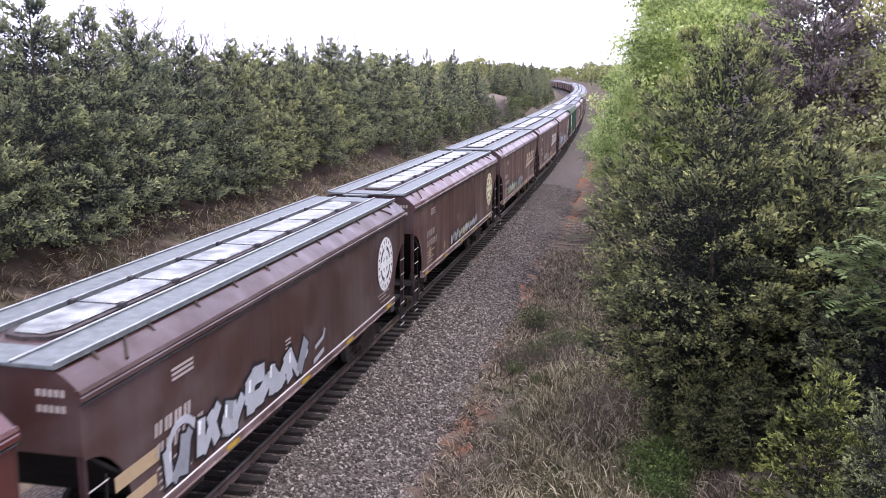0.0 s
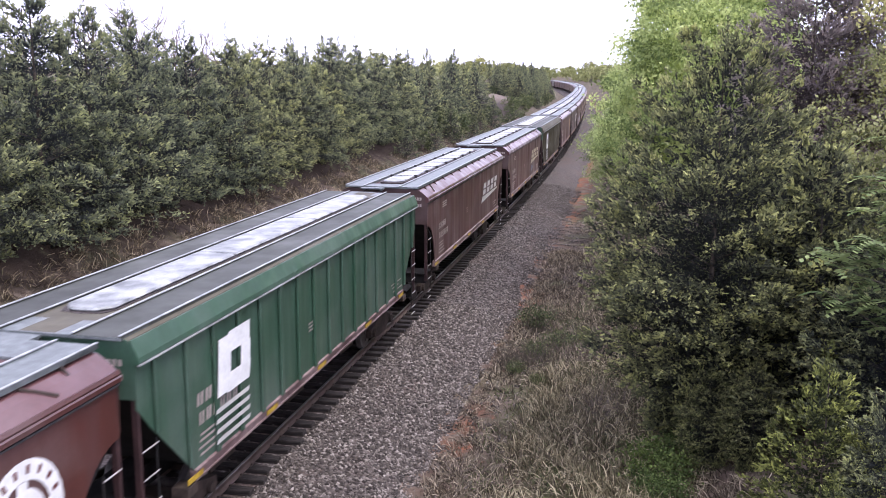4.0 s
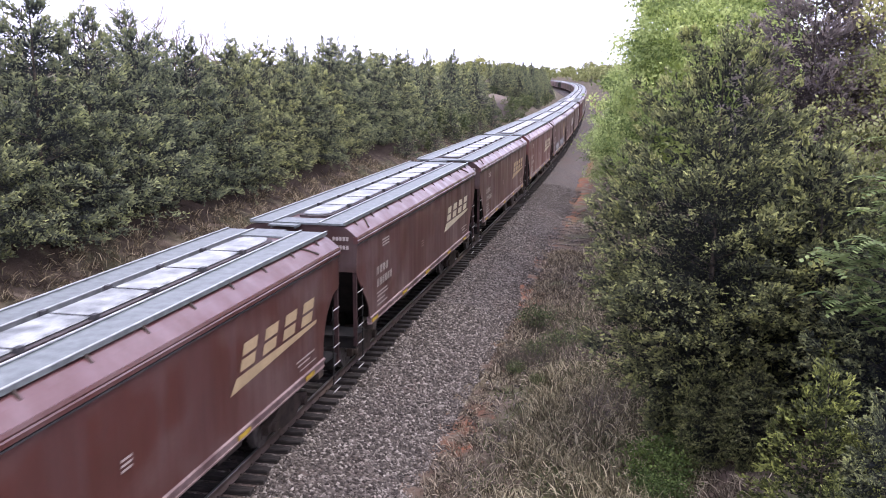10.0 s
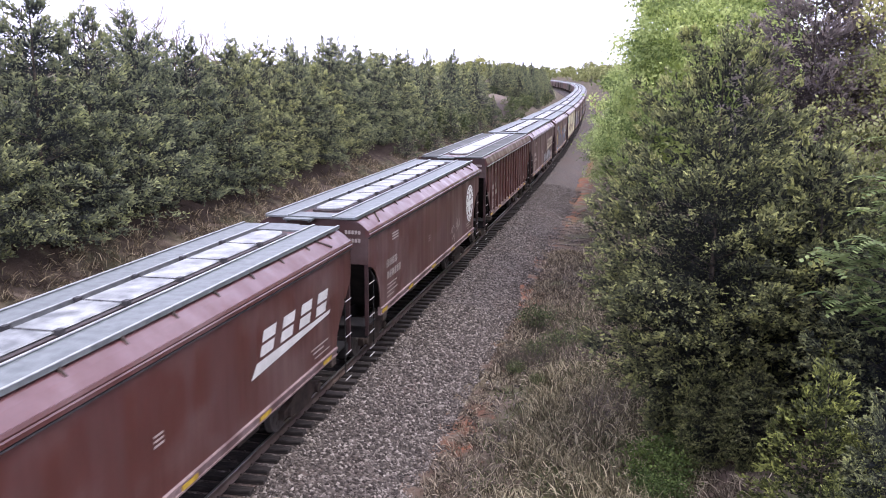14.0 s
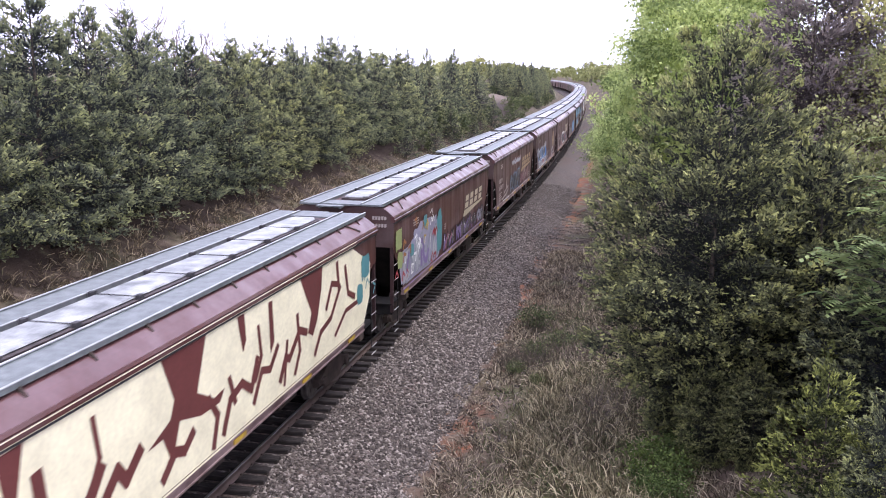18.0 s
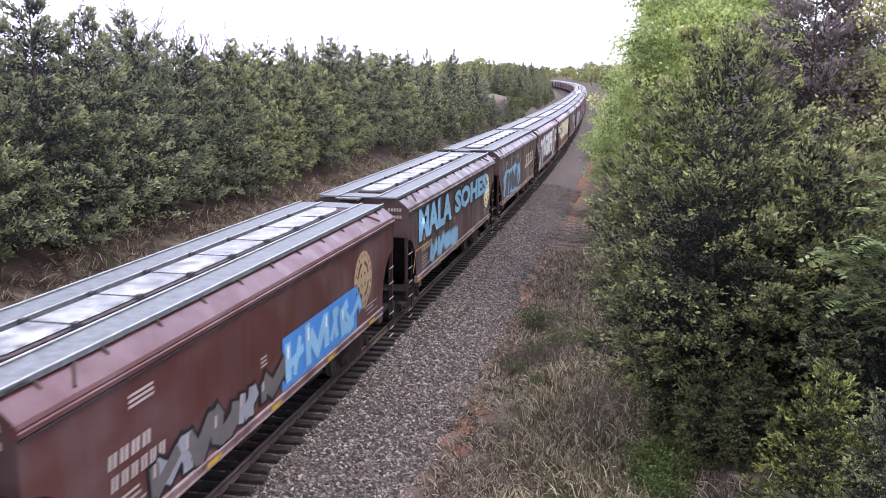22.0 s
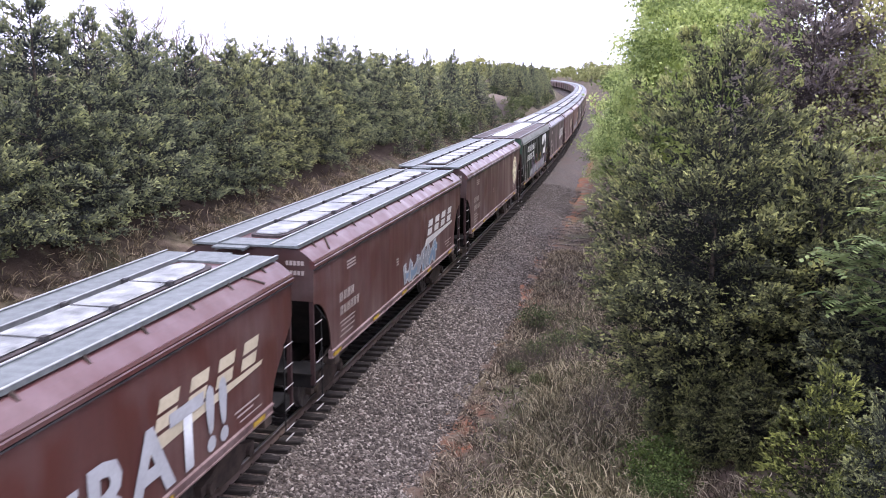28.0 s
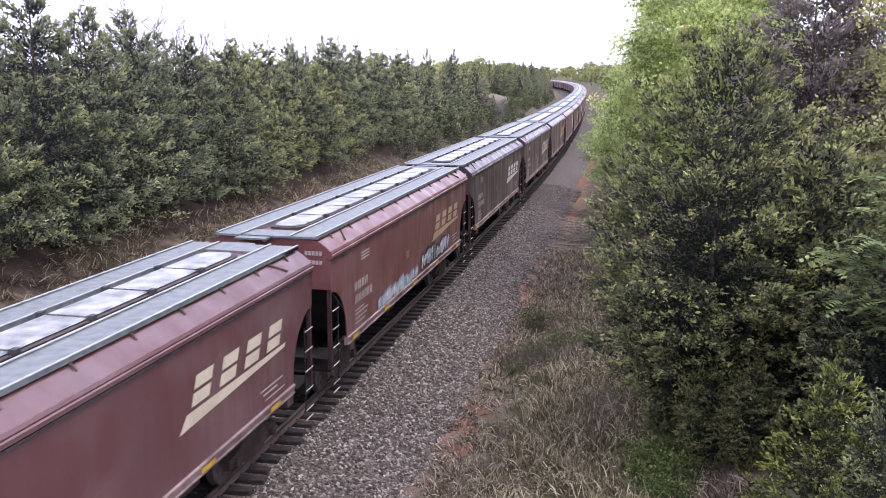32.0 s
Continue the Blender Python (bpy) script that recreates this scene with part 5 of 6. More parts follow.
    pos, out, tint = np.concatenate([pos, top]), np.concatenate([out, unit(np.repeat(lean, 20, 0) * 0.8 + rng.normal(0, 0.7, (n, 3)))]), np.concatenate([tint, rng.uniform(0.2, 0.5, n)])
    ln = size * rng.uniform(0.65, 1.4, len(pos))
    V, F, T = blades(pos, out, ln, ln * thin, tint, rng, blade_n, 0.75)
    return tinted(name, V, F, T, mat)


def trunk_shape(high, r, seed, limbs=10, reach=1.5):
    rng = random.Random(seed)
    s = Shape()
    s.tube((0, 0, -0.3), (0.03, 0.02, high * 0.5), r, 8, r * 0.6).tube((0.03, 0.02, high * 0.5), (0, 0, high * 0.95), r * 0.6, 6, r * 0.1)
    for _ in range(limbs):
        h, a = rng.uniform(0.08, 0.7), rng.uniform(0, 6.28)
        q = reach * (1 - h) * 0.8
        s.tube((0, 0, h * high), (math.cos(a) * q, math.sin(a) * q, h * high + q * 0.4), r * 0.25, 5, r * 0.06)
    return s


def cedar(name, high, wide, limbs, per, size, mat, seed, label, blade_n=5, power=0.7, category="tree", thin=0.14, waist=0.08, plate=1.0):
    tree = new(name)
    part("trunk", trunk_shape(high, 0.010 * high, seed, 14, wide), BARK, tree, "grey-brown bark")
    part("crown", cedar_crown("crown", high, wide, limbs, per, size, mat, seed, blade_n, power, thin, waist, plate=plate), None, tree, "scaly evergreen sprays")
    return tagged(tree, label, category)


def broadleaf(name, high, wide, twigs, per, leaf, mat, seed, label, low=0.25, category="tree"):
    """A deciduous tree: forked limbs and a ragged crown of leaf clumps."""
    rng = np.random.default_rng(seed)
    tree = new(name)
    s = Shape().tube((0, 0, -0.3), (0.05, 0, high * 0.35), 0.018 * high, 8, 0.013 * high)
    ends = []
    for k in range(11):
        a, e = k * 2.4 + rng.uniform(-0.4, 0.4), rng.uniform(0.25, 1.1)
        b = np.array([0.05, 0, high * rng.uniform(0.15, 0.4)])
        ln = wide * rng.uniform(0.55, 0.95) if e < 0.7 else high * 0.5
        q = b + ln * np.array([math.cos(a) * math.cos(e), math.sin(a) * math.cos(e), math.sin(e)])
        s.tube(b, q, 0.007 * high, 5, 0.002 * high)
        ends.append((b, q))
    part("trunk", s, BARK, tree, "grey-brown bark")
    c = rng.normal(size=(twigs, 3))
    c = unit(c) * (rng.uniform(0.35, 1.0, (twigs, 1)) ** 0.5) * np.array([wide, wide, high * (1 - low) / 2])
    c *= (1 + 0.18 * np.sin(c[:, :1] * 2.1 + seed) + rng.normal(0, 0.08, (twigs, 1)))
    c[:, 2] += high * (1 + low) / 2
    p = (c[:, None] + rng.normal(0, 0.14 + 0.016 * high, (twigs, per, 3)) * np.array([1, 1, 0.6])).reshape(-1, 3)
    m = len(p)
    d = unit(rng.normal(size=(m, 3)) + np.array([0, 0, -0.25]))
    w = unit(np.cross(d, rng.normal(size=(m, 3))))
    ln = leaf * rng.uniform(0.6, 1.4, (m, 1))
    V = np.stack([p, p + d * ln * 0.5 + w * ln * 0.32, p + d * ln, p + d * ln * 0.5 - w * ln * 0.32], 1).reshape(-1, 3)
    tint = np.repeat(np.repeat(rng.uniform(0.0, 0.9, twigs), per) + rng.normal(0, 0.12, m), 4)
    part("crown", tinted("crown", V, np.arange(len(V)).reshape(-1, 4), tint, mat), None, tree, "fresh spring leaves")
    return tagged(tree, label, category)


def bare_tree(name, high, seed):
    """A leafless tree, forked four times."""
    rng = random.Random(seed)
    s = Shape()

    def grow(p, w, ln, r, depth):
        q = p + w * ln
        s.tube(p, q, r, 5 if depth < 2 else 3, r * 0.6)
        if depth == 4:
            return
        for _ in range(3):
            grow(p + (q - p) * rng.uniform(0.6, 1.0), (w + Vector((rng.gauss(0, 0.42), rng.gauss(0, 0.42), rng.gauss(0.1, 0.25)))).normalized(), ln * rng.uniform(0.55, 0.8), r * 0.62, depth + 1)

    grow(Vector((0, 0, -0.3)), Vector((0, 0, 1)), high * 0.38, high * 0.012, 0)
    tree = new(name)
    part("crown", s, TWIG, tree, "bare pale branches")
    return tagged(tree, "bare deciduous tree with pale twigs among cedars", "tree")


def place(ob, d, y, turn=0.0, size=1.0, sink=0.05):
    x, yy, z = spot(d, y)
    m = pose(x, yy, z - sink, 0, 0, turn) @ Matrix.Diagonal((size, size, size, 1))
    ob.matrix_basis = m
    return ob


def copy_to(ob, d, y, turn=0.0, size=1.0, sink=0.05):
    c = copy_thing(ob, Matrix())
    return place(c, d, y, turn, size, sink)


# cedars along the far bank: a row at the edge, two behind it, thinning into the distance
wood_rng = random.Random(5)
LABEL = "dense dark green eastern red cedar on the bank"
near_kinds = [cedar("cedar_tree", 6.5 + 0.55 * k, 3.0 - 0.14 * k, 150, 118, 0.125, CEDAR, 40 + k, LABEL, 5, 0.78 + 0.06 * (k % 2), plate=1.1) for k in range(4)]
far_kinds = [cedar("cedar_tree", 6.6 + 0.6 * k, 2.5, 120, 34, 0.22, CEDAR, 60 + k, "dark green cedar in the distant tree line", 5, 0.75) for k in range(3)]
used = set()


def plant(kinds, d, y, lo=0.85, hi=1.1, sink=0.15, group="cedars on the bank"):
    proto = wood_rng.choice(kinds)
    ob = proto if proto not in used else copy_thing(proto, Matrix())
    used.add(proto)
    place(ob, d, y, wood_rng.uniform(0, 360), wood_rng.uniform(lo, hi), sink)
    tagged(ob, group=group)
    return ob


y = 12.0
while y < 75:
    plant(near_kinds, (-10.7 if y < 45 else -11.3) + wood_rng.uniform(-0.4, 0.4), y, *((0.96, 1.12) if y < 34 else (0.84, 1.02)))
    y += wood_rng.uniform(3.0, 4.4)
while y < 330:
    if 126 < y < 178:
        y = 179
    plant(far_kinds, -11.6 + wood_rng.uniform(-0.7, 0.7), y, 0.72, 0.95)
    y += wood_rng.uniform(3.2, 5.0)
y = 14.0
while y < 60:
    plant(near_kinds, -15.5 + wood_rng.uniform(-0.8, 0.8), y, *((0.90, 1.10) if y < 44 else (0.75, 0.95)))
    y += wood_rng.uniform(3.6, 4.8)
while y < 260:
    if 138 < y < 180:
        y = 181
    plant(far_kinds, -15.8 + wood_rng.uniform(-1.0, 1.0), y, 0.7, 0.9)
    y += wood_rng.uniform(4.5, 7.0)
y = 18.0
while y < 120:
    plant(far_kinds, -21 + wood_rng.uniform(-1.5, 1.5), y, 0.7, 0.9)
    y += wood_rng.uniform(4.5, 6.5)
bare = bare_tree("bare_tree", 9.0, 3)
place(bare, -17.5, 46, 20, 1.05)
for d, y, s in ((-18.5, 51, 1.0), (-17.0, 42, 1.02), (-20, 47, 1.1), (-17.5, 56, 0.95), (-18.0, 37, 1.0)):
    copy_to(bare, d, y, d * 37, s)

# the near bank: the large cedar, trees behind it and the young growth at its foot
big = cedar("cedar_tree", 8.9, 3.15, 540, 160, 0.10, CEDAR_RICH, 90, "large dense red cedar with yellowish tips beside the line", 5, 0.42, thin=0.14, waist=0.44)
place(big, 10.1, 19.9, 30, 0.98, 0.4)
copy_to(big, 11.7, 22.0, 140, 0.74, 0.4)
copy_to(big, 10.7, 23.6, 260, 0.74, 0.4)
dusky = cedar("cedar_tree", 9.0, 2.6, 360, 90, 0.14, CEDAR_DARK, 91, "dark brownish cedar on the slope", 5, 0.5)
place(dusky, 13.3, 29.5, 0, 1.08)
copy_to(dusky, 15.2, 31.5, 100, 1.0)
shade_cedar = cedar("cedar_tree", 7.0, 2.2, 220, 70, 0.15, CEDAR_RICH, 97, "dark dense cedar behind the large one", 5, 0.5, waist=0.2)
place(shade_cedar, 13.0, 20.5, 0, 0.62, 0.2)
copy_to(shade_cedar, 14.2, 17.2, 150, 0.55, 0.2)
copy_to(shade_cedar, 12.0, 24.5, 70, 0.75, 0.3)
copy_to(shade_cedar, 12.9, 16.4, 200, 0.62, 0.2)
copy_to(shade_cedar, 12.1, 19.2, 80, 0.85, 0.3)
copy_to(shade_cedar, 13.6, 18.6, 310, 0.7, 0.3)
copy_to(shade_cedar, 12.2, 12.9, 20, 0.40, 0.1)
copy_to(big, 10.1, 18.2, 110, 0.24, 0.2)
copy_to(big, 10.9, 17.8, 40, 0.24, 0.2)
young = cedar("young_cedar", 3.5, 1.1, 110, 63, 0.085, CEDAR_YOUNG, 92, "small bright young cedar in the grass", 5, 0.75, plate=0.9)
place(young, 11.4, 13.8, 0, 0.95)
copy_to(young, 10.2, 12.2, 130, 0.55)
copy_to(young, 11.3, 12.4, 220, 0.6)
copy_to(young, 9.4, 12.6, 20, 0.42)
light = broadleaf("broadleaf_tree", 11.4, 4.0, 560, 110, 0.135, LEAF, 93, "broadleaf tree in fresh light green leaf", 0.28)
place(light, 10.9, 37, 0)
copy_to(light, 8.6, 47, 80, 0.68)
copy_to(light, 9.5, 66, 190, 0.75)
copy_to(light, 7.6, 58, 20, 0.55)
copy_to(light, 7.4, 74, 120, 0.5)
copy_to(light, 12.5, 46, 250, 1.0)
gold = broadleaf("broadleaf_tree", 7.0, 2.0, 170, 56, 0.11, LEAF_GOLD, 94, "young tree with yellow-green spring leaves")
place(gold, 15.1, 25.0, 0, 0.95)
copy_to(gold, 16.8, 29.5, 120, 1.3)
for d, y, k in ((8.4, 96, 0.5), (9.2, 108, 0.6), (8.0, 122, 0.55), (9.5, 136, 0.7), (8.6, 150, 0.6)):
    copy_to(light, d, y, y * 11, k)
near_right = random.Random(8)
for k in range(26):
    yy = 60 + k * 9.5
    copy_to(light if near_right.random() < 0.45 else far_kinds[k % 3], near_right.uniform(9.5, 12.0), yy, near_right.uniform(0, 360), near_right.uniform(0.6, 0.8))
for k in range(16):
    yy = 40 + k * 12
    copy_to(far_kinds[k % 3], near_right.uniform(17, 24), yy, near_right.uniform(0, 360), near_right.uniform(0.7, 0.95))


def compound_sapling():
    """A sapling whose long leaves hang in rows of narrow leaflets."""
    rng = np.random.default_rng(12)
    tree = new("sapling")
    s = Shape().tube((0, 0, -0.2), (-0.15, 0, 3.0), 0.03, 7, 0.02).tube((-0.15, 0, 3.0), (-0.3, 0, 5.6), 0.02, 6, 0.008)
    V, T = [], []
    for k in range(22):
        h, a = rng.uniform(2.6, 5.3), rng.uniform(0, 6.28)
        b = np.array([-0.05 * h, 0, h])
        w = np.array([math.cos(a), math.sin(a), 0.35])
        q = b + w * rng.uniform(0.8, 1.6)
        s.tube(b, q, 0.014, 5, 0.005)
        for _ in range(13):
            f = rng.uniform(0.3, 1.0)
            p = b + (q - b) * f
            d = unit(np.array([*rng.normal(0, 1, 2), 0.25]) + w * 0.6)
            ln = rng.uniform(0.28, 0.45)
            tint = rng.uniform(0.2, 0.9)
            for j in range(9):
                t = (j // 2 + 1) / 5
                at = p + d * ln * t + np.array([0, 0, -0.22 * ln * t * t * 2])
                sd = unit(np.cross(d, [0, 0, 1.0])) * (1 if j % 2 else -1)
                lf = unit(sd + d * 0.55 + np.array([0, 0, -0.35])) * rng.uniform(0.13, 0.19)
                wd = unit(np.cross(lf, [0.2, 0.1, 1.0])) * 0.042
                V.append([at, at + lf * 0.5 + wd, at + lf, at + lf * 0.5 - wd])
                T += [tint + rng.uniform(-0.1, 0.1)] * 4
    part("stem", s, BARK, tree, "slender brown stem")
    V = np.array(V).reshape(-1, 3)
    part("leaves", tinted("leaves", V, np.arange(len(V)).reshape(-1, 4), np.array(T), LEAF_SAPLING), None, tree, "hanging rows of narrow leaflets")
    return tagged(tree, "slender sapling with drooping compound leaves", "sapling")


sapling = compound_sapling()
place(sapling, 12.75, 15.2, 0, 1.0)
copy_to(sapling, 13.4, 16.6, 140, 0.95)

# distant woods that close the view
hazy = broadleaf("broadleaf_tree", 10, 4.2, 90, 22, 0.55, LEAF_GOLD, 95, "distant yellowish green tree")
place(hazy, 40, 420, 0)
hz = random.Random(15)
for k in range(40):
    copy_to(hazy if k % 3 else far_kinds[k % 2], hz.uniform(-45, 110), hz.uniform(520, 720), hz.uniform(0, 360), hz.uniform(0.75, 1.1))
for k in range(50):
    copy_to(hazy if k % 2 else far_kinds[k % 3], hz.uniform(14, 60), hz.uniform(130, 520), hz.uniform(0, 360), hz.uniform(0.55, 0.85))
for k in range(40):
    copy_to(far_kinds[k % 3] if k % 3 else hazy, hz.uniform(-60, -18), hz.uniform(240, 520), hz.uniform(0, 360), hz.uniform(0.6, 0.85))
for d, y, s in ((-19.5, 176, 0.8), (-17.5, 184, 0.85), (-20.5, 168, 0.7), (-14.5, 182, 0.75), (-12.2, 180, 0.6)):
    copy_to(far_kinds[int(y) % 3], d, y, y * 7, s)
shrub = broadleaf("shrub", 2.6, 1.5, 46, 26, 0.20, WEED, 96, "low dull green shrub below the cedars", 0.02, "shrub")
place(shrub, -9.6, 86, 0)
for d, y, s in ((-9.5, 150, 0.7), (-9.0, 172, 0.8), (-16.2, 178, 0.7)):
    copy_to(shrub, d, y, y * 5, s)
for k in range(14):
    copy_to(shrub, hz.uniform(-9.2, -6.6), 72 + k * 13.0 + hz.uniform(-3, 3), hz.uniform(0, 360), hz.uniform(0.6, 1.1))
for k in [k for k in range(24) if not 112 < 66 + k * 8 < 176]:
    copy_to(far_kinds[k % 3], hz.uniform(-9.3, -7.2), 66 + k * 8.0 + hz.uniform(-2, 2), hz.uniform(0, 360), hz.uniform(0.35, 0.55))


def distant_woods():
    """Far crowns beyond the bend, too many and too far to count."""
    rng = np.random.default_rng(33)
    n, per = 420, 70
    y = rng.uniform(330, 900, n)
    d = np.where(rng.uniform(size=n) < 0.7, rng.uniform(-60, 150, n), rng.uniform(-200, -30, n))
    d = np.where(np.abs(d) < 12, 16 + np.abs(d), d)
    c = np.stack([middle(y) + d, y, ground_z(d, y) + 3.5], 1)
    p = unit(rng.normal(size=(n, per, 3))) * rng.uniform(0.5, 1.0, (n, per, 1)) * np.array([3.8, 3.8, 4.2]) * rng.uniform(0.7, 1.15, (n, 1, 1))
    p = (c[:, None] + p).reshape(-1, 3)
    u = unit(rng.normal(size=p.shape))
    w = unit(np.cross(u, rng.normal(size=p.shape)))
    s = rng.uniform(0.5, 1.2, (len(p), 1))
    V = np.stack([p - u * s, p + w * s * 0.7, p + u * s, p - w * s * 0.7], 1).reshape(-1, 3)
    T = np.repeat(np.repeat(rng.uniform(0.2, 0.9, n), per) + rng.normal(0, 0.1, n * per), 4)
    return tagged(new("distant_woods", tinted("distant_woods", V, np.arange(len(V)).reshape(-1, 4), T, LEAF_GOLD)), "hazy yellow-green woods beyond the bend", "woods", kind="stuff")


distant_woods()


# ---- grass, weeds and loose stones ----
def grass(name, n, dlo, dhi, ylo, yhi, size, mat, seed, label, clump=0.5, lo_tint=0.1, hi_tint=0.9):
    rng = np.random.default_rng(seed)
    k = max(1, n // 14)
    cd, cy = rng.uniform(dlo, dhi, k), rng.uniform(ylo, yhi, k)
    keep = rng.uniform(size=k) < 0.35 + 0.65 * (wave(cd, cy, 0.9, seed) > -0.3)
    cd, cy = cd[keep], cy[keep]
    d = (cd[:, None] + rng.normal(0, clump * 0.3, (len(cd), 14))).ravel()
    yy = (cy[:, None] + rng.normal(0, clump * 0.3, (len(cd), 14))).ravel()
    d = np.clip(d, dlo - 0.3, dhi + 0.3)
    base = np.stack([middle(yy) + d, yy, ground_z(d, yy) - 0.02], 1)
    way = unit(rng.normal(0, 0.75, base.shape) + np.array([0, 0, 0.45]))
    way[:, 2] = np.abs(way[:, 2])
    ln = size * rng.uniform(0.4, 1.3, (len(base), 1))
    w = unit(np.cross(way, rng.normal(size=base.shape))) * (0.006 + 0.016 * ln)
    mid = base + way * ln * 0.55
    tip = base + way * ln + np.array([0, 0, -0.25]) * ln + rng.normal(0, 0.12, base.shape) * ln
    V = np.stack([base - w, base + w, mid + w * 0.7, mid - w * 0.7, mid - w * 0.7, mid + w * 0.7, tip, tip], 1).reshape(-1, 3)
    i = np.arange(len(base))[:, None] * 8
    F = np.concatenate([i + np.array([[0, 1, 2, 3]]), i + np.array([[4, 5, 6, 7]])])
    T = np.repeat(lo_tint + (hi_tint - lo_tint) * rng.beta(0.5, 0.75, len(base)), 8)
    return tagged(new(name, tinted(name, V, F, T, mat)), label, "grass", kind="stuff")


grass("dry_grass", 110000, 4.4, 11.0, 12, 45, 0.32, STRAW, 3, "matted dry straw-coloured grass beside the line", 0.45, 0.0, 1.0)
grass("dry_grass", 16000, 5.4, 11.0, 45, 110, 0.45, STRAW, 4, "matted dry straw-coloured grass beside the line")
grass("dry_grass", 30000, -9.6, -5.2, 10, 60, 0.42, STRAW, 5, "dry brown grass on the bank", 0.5, 0.0, 0.9)
grass("dry_grass", 9000, -9.0, -5.8, 60, 125, 0.6, STRAW, 6, "dry brown grass on the bank", 0.6, 0.1, 0.8)
grass("green_weeds", 20000, 5.2, 9.4, 13, 34, 0.24, WEED, 7, "low green weeds in the dry grass", 0.9)
grass("pale_grass", 22000, 6.0, 9.6, 15.5, 26, 0.50, HAY, 18, "long pale bent grass beside the cedar", 0.5, 0.1, 1.0)
grass("green_weeds", 6000, 6.6, 9.4, 17.5, 25, 0.30, WEED, 28, "low green weeds among the pale grass", 0.8, 0.2, 1.0)
weed_clump = broadleaf("weed_clump", 1.0, 0.55, 60, 22, 0.075, GREEN_WEED, 98, "leafy bright green weeds at the foot of the cedar", 0.05, "weeds")
place(weed_clump, 9.05, 18.3, 0, 0.9)
for d, y, k in ((9.35, 17.6, 0.8), (9.0, 17.3, 0.6), (9.3, 16.7, 0.7), (8.8, 18.0, 0.5), (9.6, 18.4, 0.8)):
    copy_to(weed_clump, d, y, d * 70, k)
grass("dry_grass", 9000, 13.0, 24.0, 20, 60, 0.6, STRAW, 9, "pale dry grass on the slope", 0.8, 0.3, 1.0)


def brush(name, d, y, wide, n, seed, mat, label):
    """A low tangle of dead stems."""
    rng = np.random.default_rng(seed)
    s = Shape()
    for _ in range(n):
        a, r = rng.uniform(0, 6.28), wide * rng.uniform(0, 1) ** 0.6
        p = Vector((r * math.cos(a), r * math.sin(a), 0.0))
        w = Vector((rng.normal(0, 0.8), rng.normal(0, 0.8), rng.uniform(0.15, 0.9))).normalized()
        q = p + w * rng.uniform(0.25, 0.7)
        s.tube(p, q, 0.008, 3, 0.004)
        s.tube(q, q + (w + Vector((rng.normal(0, 0.6), rng.normal(0, 0.6), rng.normal(-0.1, 0.3)))).normalized() * rng.uniform(0.15, 0.4), 0.005, 3, 0.002)
    x, yy, z = spot(d, y)
    ob = new(name, s.done(name, mat))
    ob.matrix_basis = pose(x, yy, z - 0.03)
    return tagged(ob, label, "brush")


brush("dead_brush", 5.5, 26.4, 0.9, 260, 1, BARK, "tangle of dark dead stems in the grass")
brush("dead_brush", 5.15, 30.8, 0.6, 200, 2, BARK, "tangle of dark dead stems in the grass")
brush("dead_brush", 6.6, 28.6, 1.0, 200, 3, BARK, "tangle of dark dead stems in the grass")
brush("dead_brush", 7.4, 27.0, 1.0, 120, 4, TWIG, "tangle of pale dead stems in the grass")
brush("dead_brush", 8.3, 22.0, 1.1, 130, 5, TWIG, "tangle of pale dead stems in the grass")
brush("dead_brush", 5.0, 18.6, 0.6, 60, 6, TWIG, "tangle of pale dead stems in the grass")


low_bush = broadleaf("low_bush", 0.9, 0.6, 50, 26, 0.07, WEED, 99, "low dark green bush in the dry grass", 0.05, "bush")
place(low_bush, 5.1, 31.0, 0, 1.0)
for d, y, k in ((5.6, 27.2, 0.7), (6.3, 28.4, 0.8), (6.9, 29.2, 0.6), (5.2, 25.6, 0.5), (6.0, 24.6, 0.45)):
    copy_to(low_bush, d, y, d * 90, k)


def loose_stones(name, n, dlo, dhi, ylo, yhi, lo, hi, seed, fade=1.0):
    rng = np.random.default_rng(seed)
    y = rng.uniform(ylo, yhi, n)
    d = dlo + (dhi - dlo) * rng.uniform(size=n) ** fade
    z = np.maximum(np.interp(d, [1.25, 2.6, 4.1], [-0.27, -0.36, -0.9]), ground_z(d, y))
    c = np.stack([middle(y) + d, y, z], 1)
    r = rng.uniform(lo, hi, (n, 1, 1))
    octa = np.array([[1, 0, 0], [-1, 0, 0], [0, 1, 0], [0, -1, 0], [0, 0, 1], [0, 0, -1.0]])
    p = octa[None] * r * rng.uniform(0.6, 1.3, (n, 6, 1)) * np.array([1, 1, 0.75])
    a = rng.uniform(0, 6.28, n)
    ca, sa = np.cos(a)[:, None], np.sin(a)[:, None]
    b = rng.uniform(-0.8, 0.8, n)
    cb, sb = np.cos(b)[:, None], np.sin(b)[:, None]
    x1, y1 = p[..., 0] * ca - p[..., 1] * sa, p[..., 0] * sa + p[..., 1] * ca
    y2, z2 = y1 * cb - p[..., 2] * sb, y1 * sb + p[..., 2] * cb
    V = (np.stack([x1, y2, z2], -1) + c[:, None]).reshape(-1, 3)
    f = np.array([[0, 2, 4], [2, 1, 4], [1, 3, 4], [3, 0, 4], [2, 0, 5], [1, 2, 5], [3, 1, 5], [0, 3, 5]])
    F = (np.arange(n)[:, None, None] * 6 + f[None]).reshape(-1, 3)
    T = np.repeat(rng.beta(0.9, 1.5, n), 6)
    return tagged(new(name, tinted(name, V, F, T, STONE)), "loose grey ballast stones on the shoulder", "stones", kind="stuff")


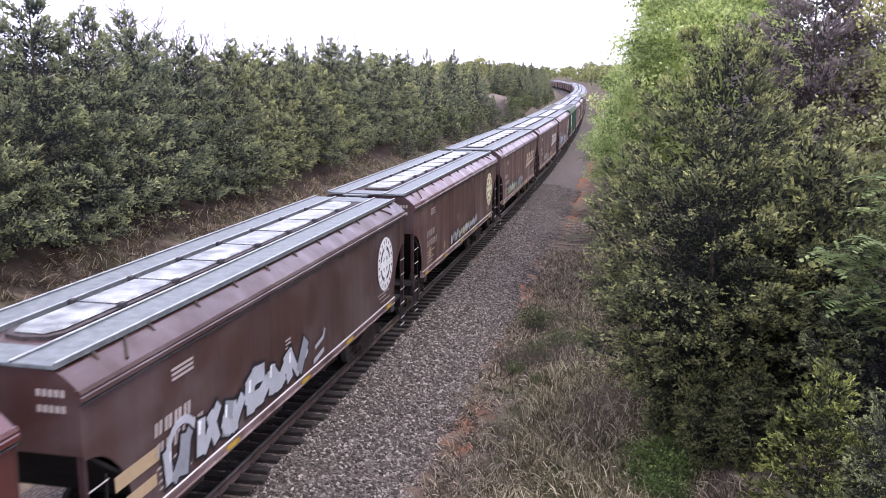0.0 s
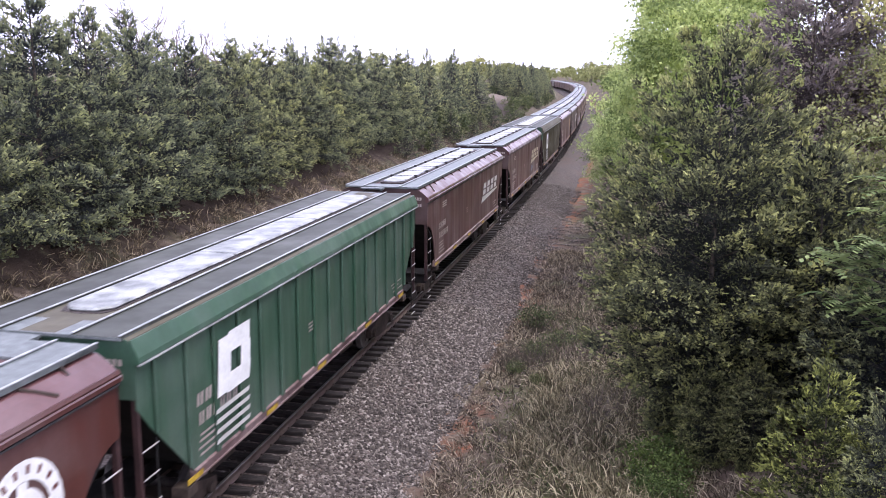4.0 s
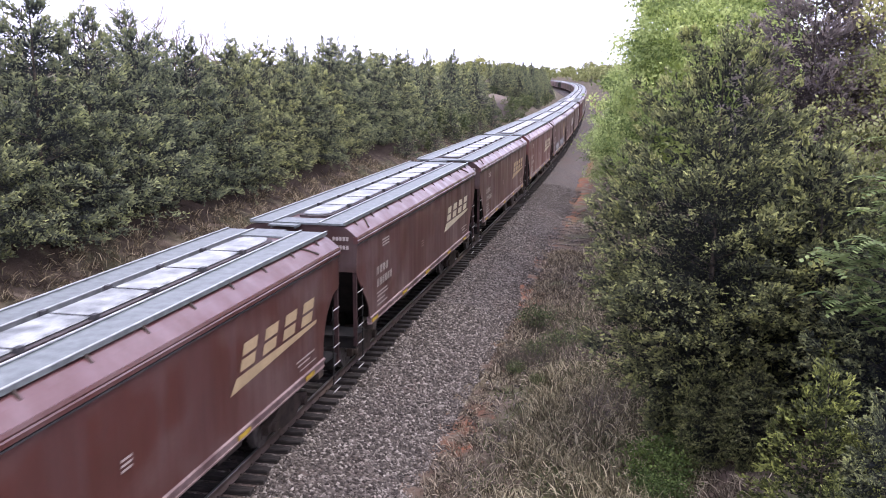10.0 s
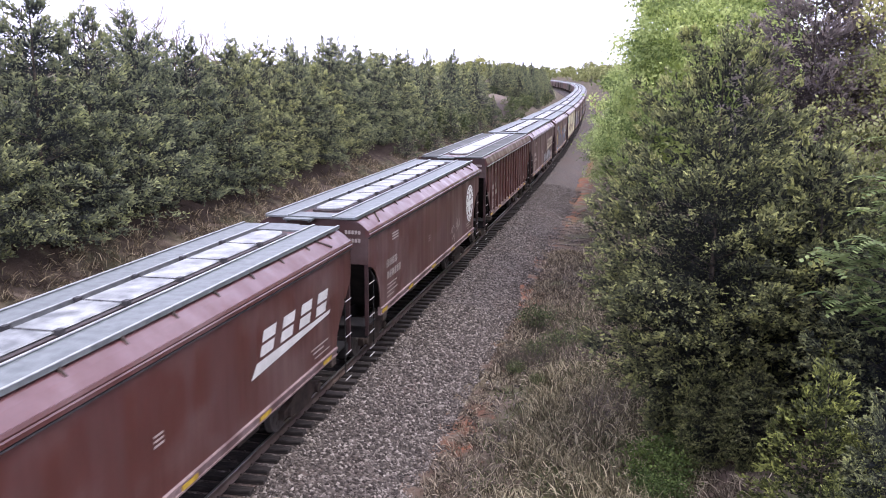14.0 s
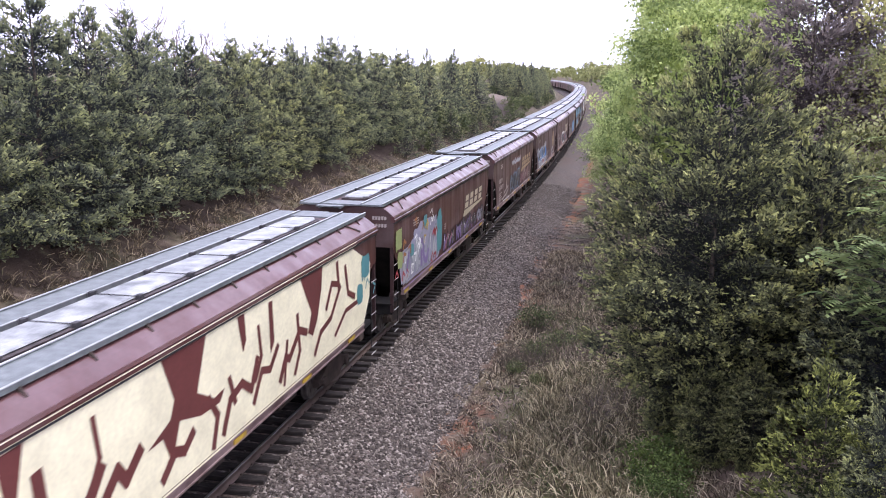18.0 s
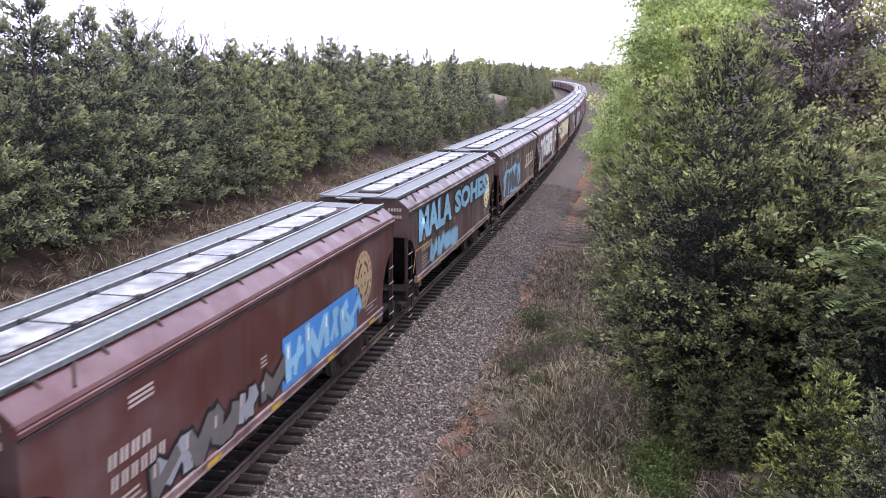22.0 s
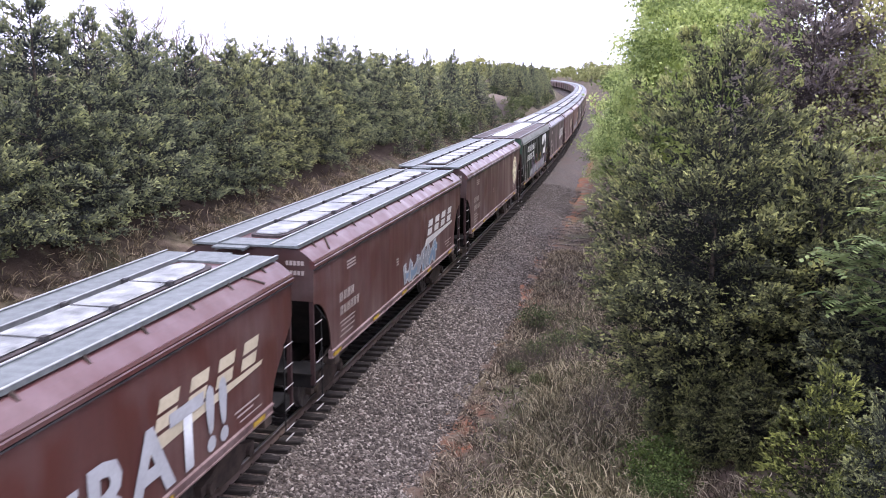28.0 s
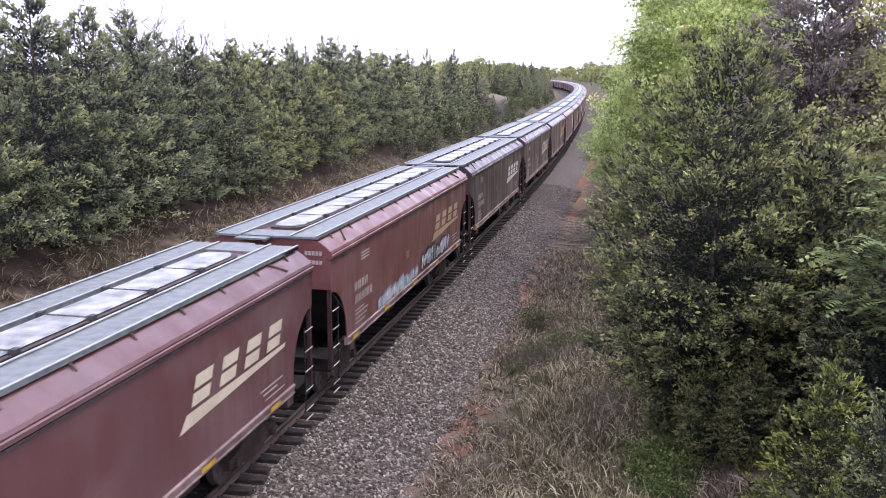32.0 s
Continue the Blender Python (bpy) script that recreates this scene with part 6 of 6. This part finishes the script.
STONE = foliage("grey_stone", (0.026, 0.021, 0.019), (0.118, 0.099, 0.089), (0.36, 0.32, 0.29), 0.9, 0)
loose_stones("ballast_stones", 26000, 1.25, 4.2, 11, 32, 0.028, 0.066, 1)
loose_stones("ballast_stones", 16000, 1.25, 4.3, 32, 70, 0.03, 0.06, 2)
loose_stones("ballast_stones", 17000, 3.4, 6.6, 11, 60, 0.018, 0.05, 3, 1.7)
loose_stones("ballast_stones", 5000, -0.6, 0.6, 11, 60, 0.022, 0.05, 4)


# ---- what moves: the train, and the wheels under it ----
SPEED = 22.10
TIMES = [k / 2 for k in range(65) if k / 2 not in (4, 5, 15, 16, 26, 27)]
LAG = dict(zip(TIMES, [0.67, 0.25, 0.46, -0.07, 0.14, -0.49, 0.39, -0.66, -0.45, -0.26, 0.5, 0.18, -0.8, -0.1, 0.24, -0.55, 0.04, -0.38, 0.7, 0.42, 1.1, 0.5, 1.25, -0.19, -0.09, -0.6, -0.1, -0.05, 0.05, 0.14, 0.26, 0.09, 0.0, 0.07, 0.01, -0.49, 0.1, -0.34, 1.25, -0.1, -0.28, -0.17, -0.51, -0.0, 0.78, -0.09, 0.27, -0.79, -0.3, 0.18, 0.63, -0.02, 0.37, -0.34, 0.07, -0.15, 0.07, 0.54, -0.34]))


def run_at(t):
    return SPEED * t + LAG[t]


def car_pose(front, t):
    s = front + HALF - run_at(t)
    ax, ay, _ = line_at(s - 6.1)
    bx, by, _ = line_at(s + 6.1)
    return pose(float(ax + bx) / 2, float(ay + by) / 2, 0, 0, 0, math.degrees(math.atan2(-(bx - ax), by - ay)))


def motions():
    # the young cedar stirs in the wind towards the end
    x, y, z = spot(11.4, 13.8)
    sway = [(0, 0), (25.5, 0), (27.5, 0.5), (28, 1.2), (28.5, 1.4), (29, 0), (29.5, 0.9), (30, 0.5), (30.5, -0.2), (31, 0.5), (31.5, 0.4), (32, 2.0)]
    walk(young, [(t, pose(x, y, z - 0.05, 0, a, 0)) for t, a in sway])
    for car, front, _ in TRAIN:
        walk(car, [(t, car_pose(front, t)) for t in TIMES])
    spin = {}
    step = 88.9
    for car, _, _ in TRAIN:
        for truck in (o for o in car.children if o.name.startswith("truck")):
            for ws in truck.children:
                y = round(ws.location.y, 2)
                if y not in spin:
                    walk(ws, [(k / FPS, pose(0, y, 0.475, k * step)) for k in range(int(32 * FPS) + 1)])
                    spin[y] = ws.animation_data
                else:
                    keys = ws.animation_data_create()
                    ws.rotation_mode = "QUATERNION"
                    keys.action = spin[y].action
                    keys.action_slot = spin[y].action_slot


motions()
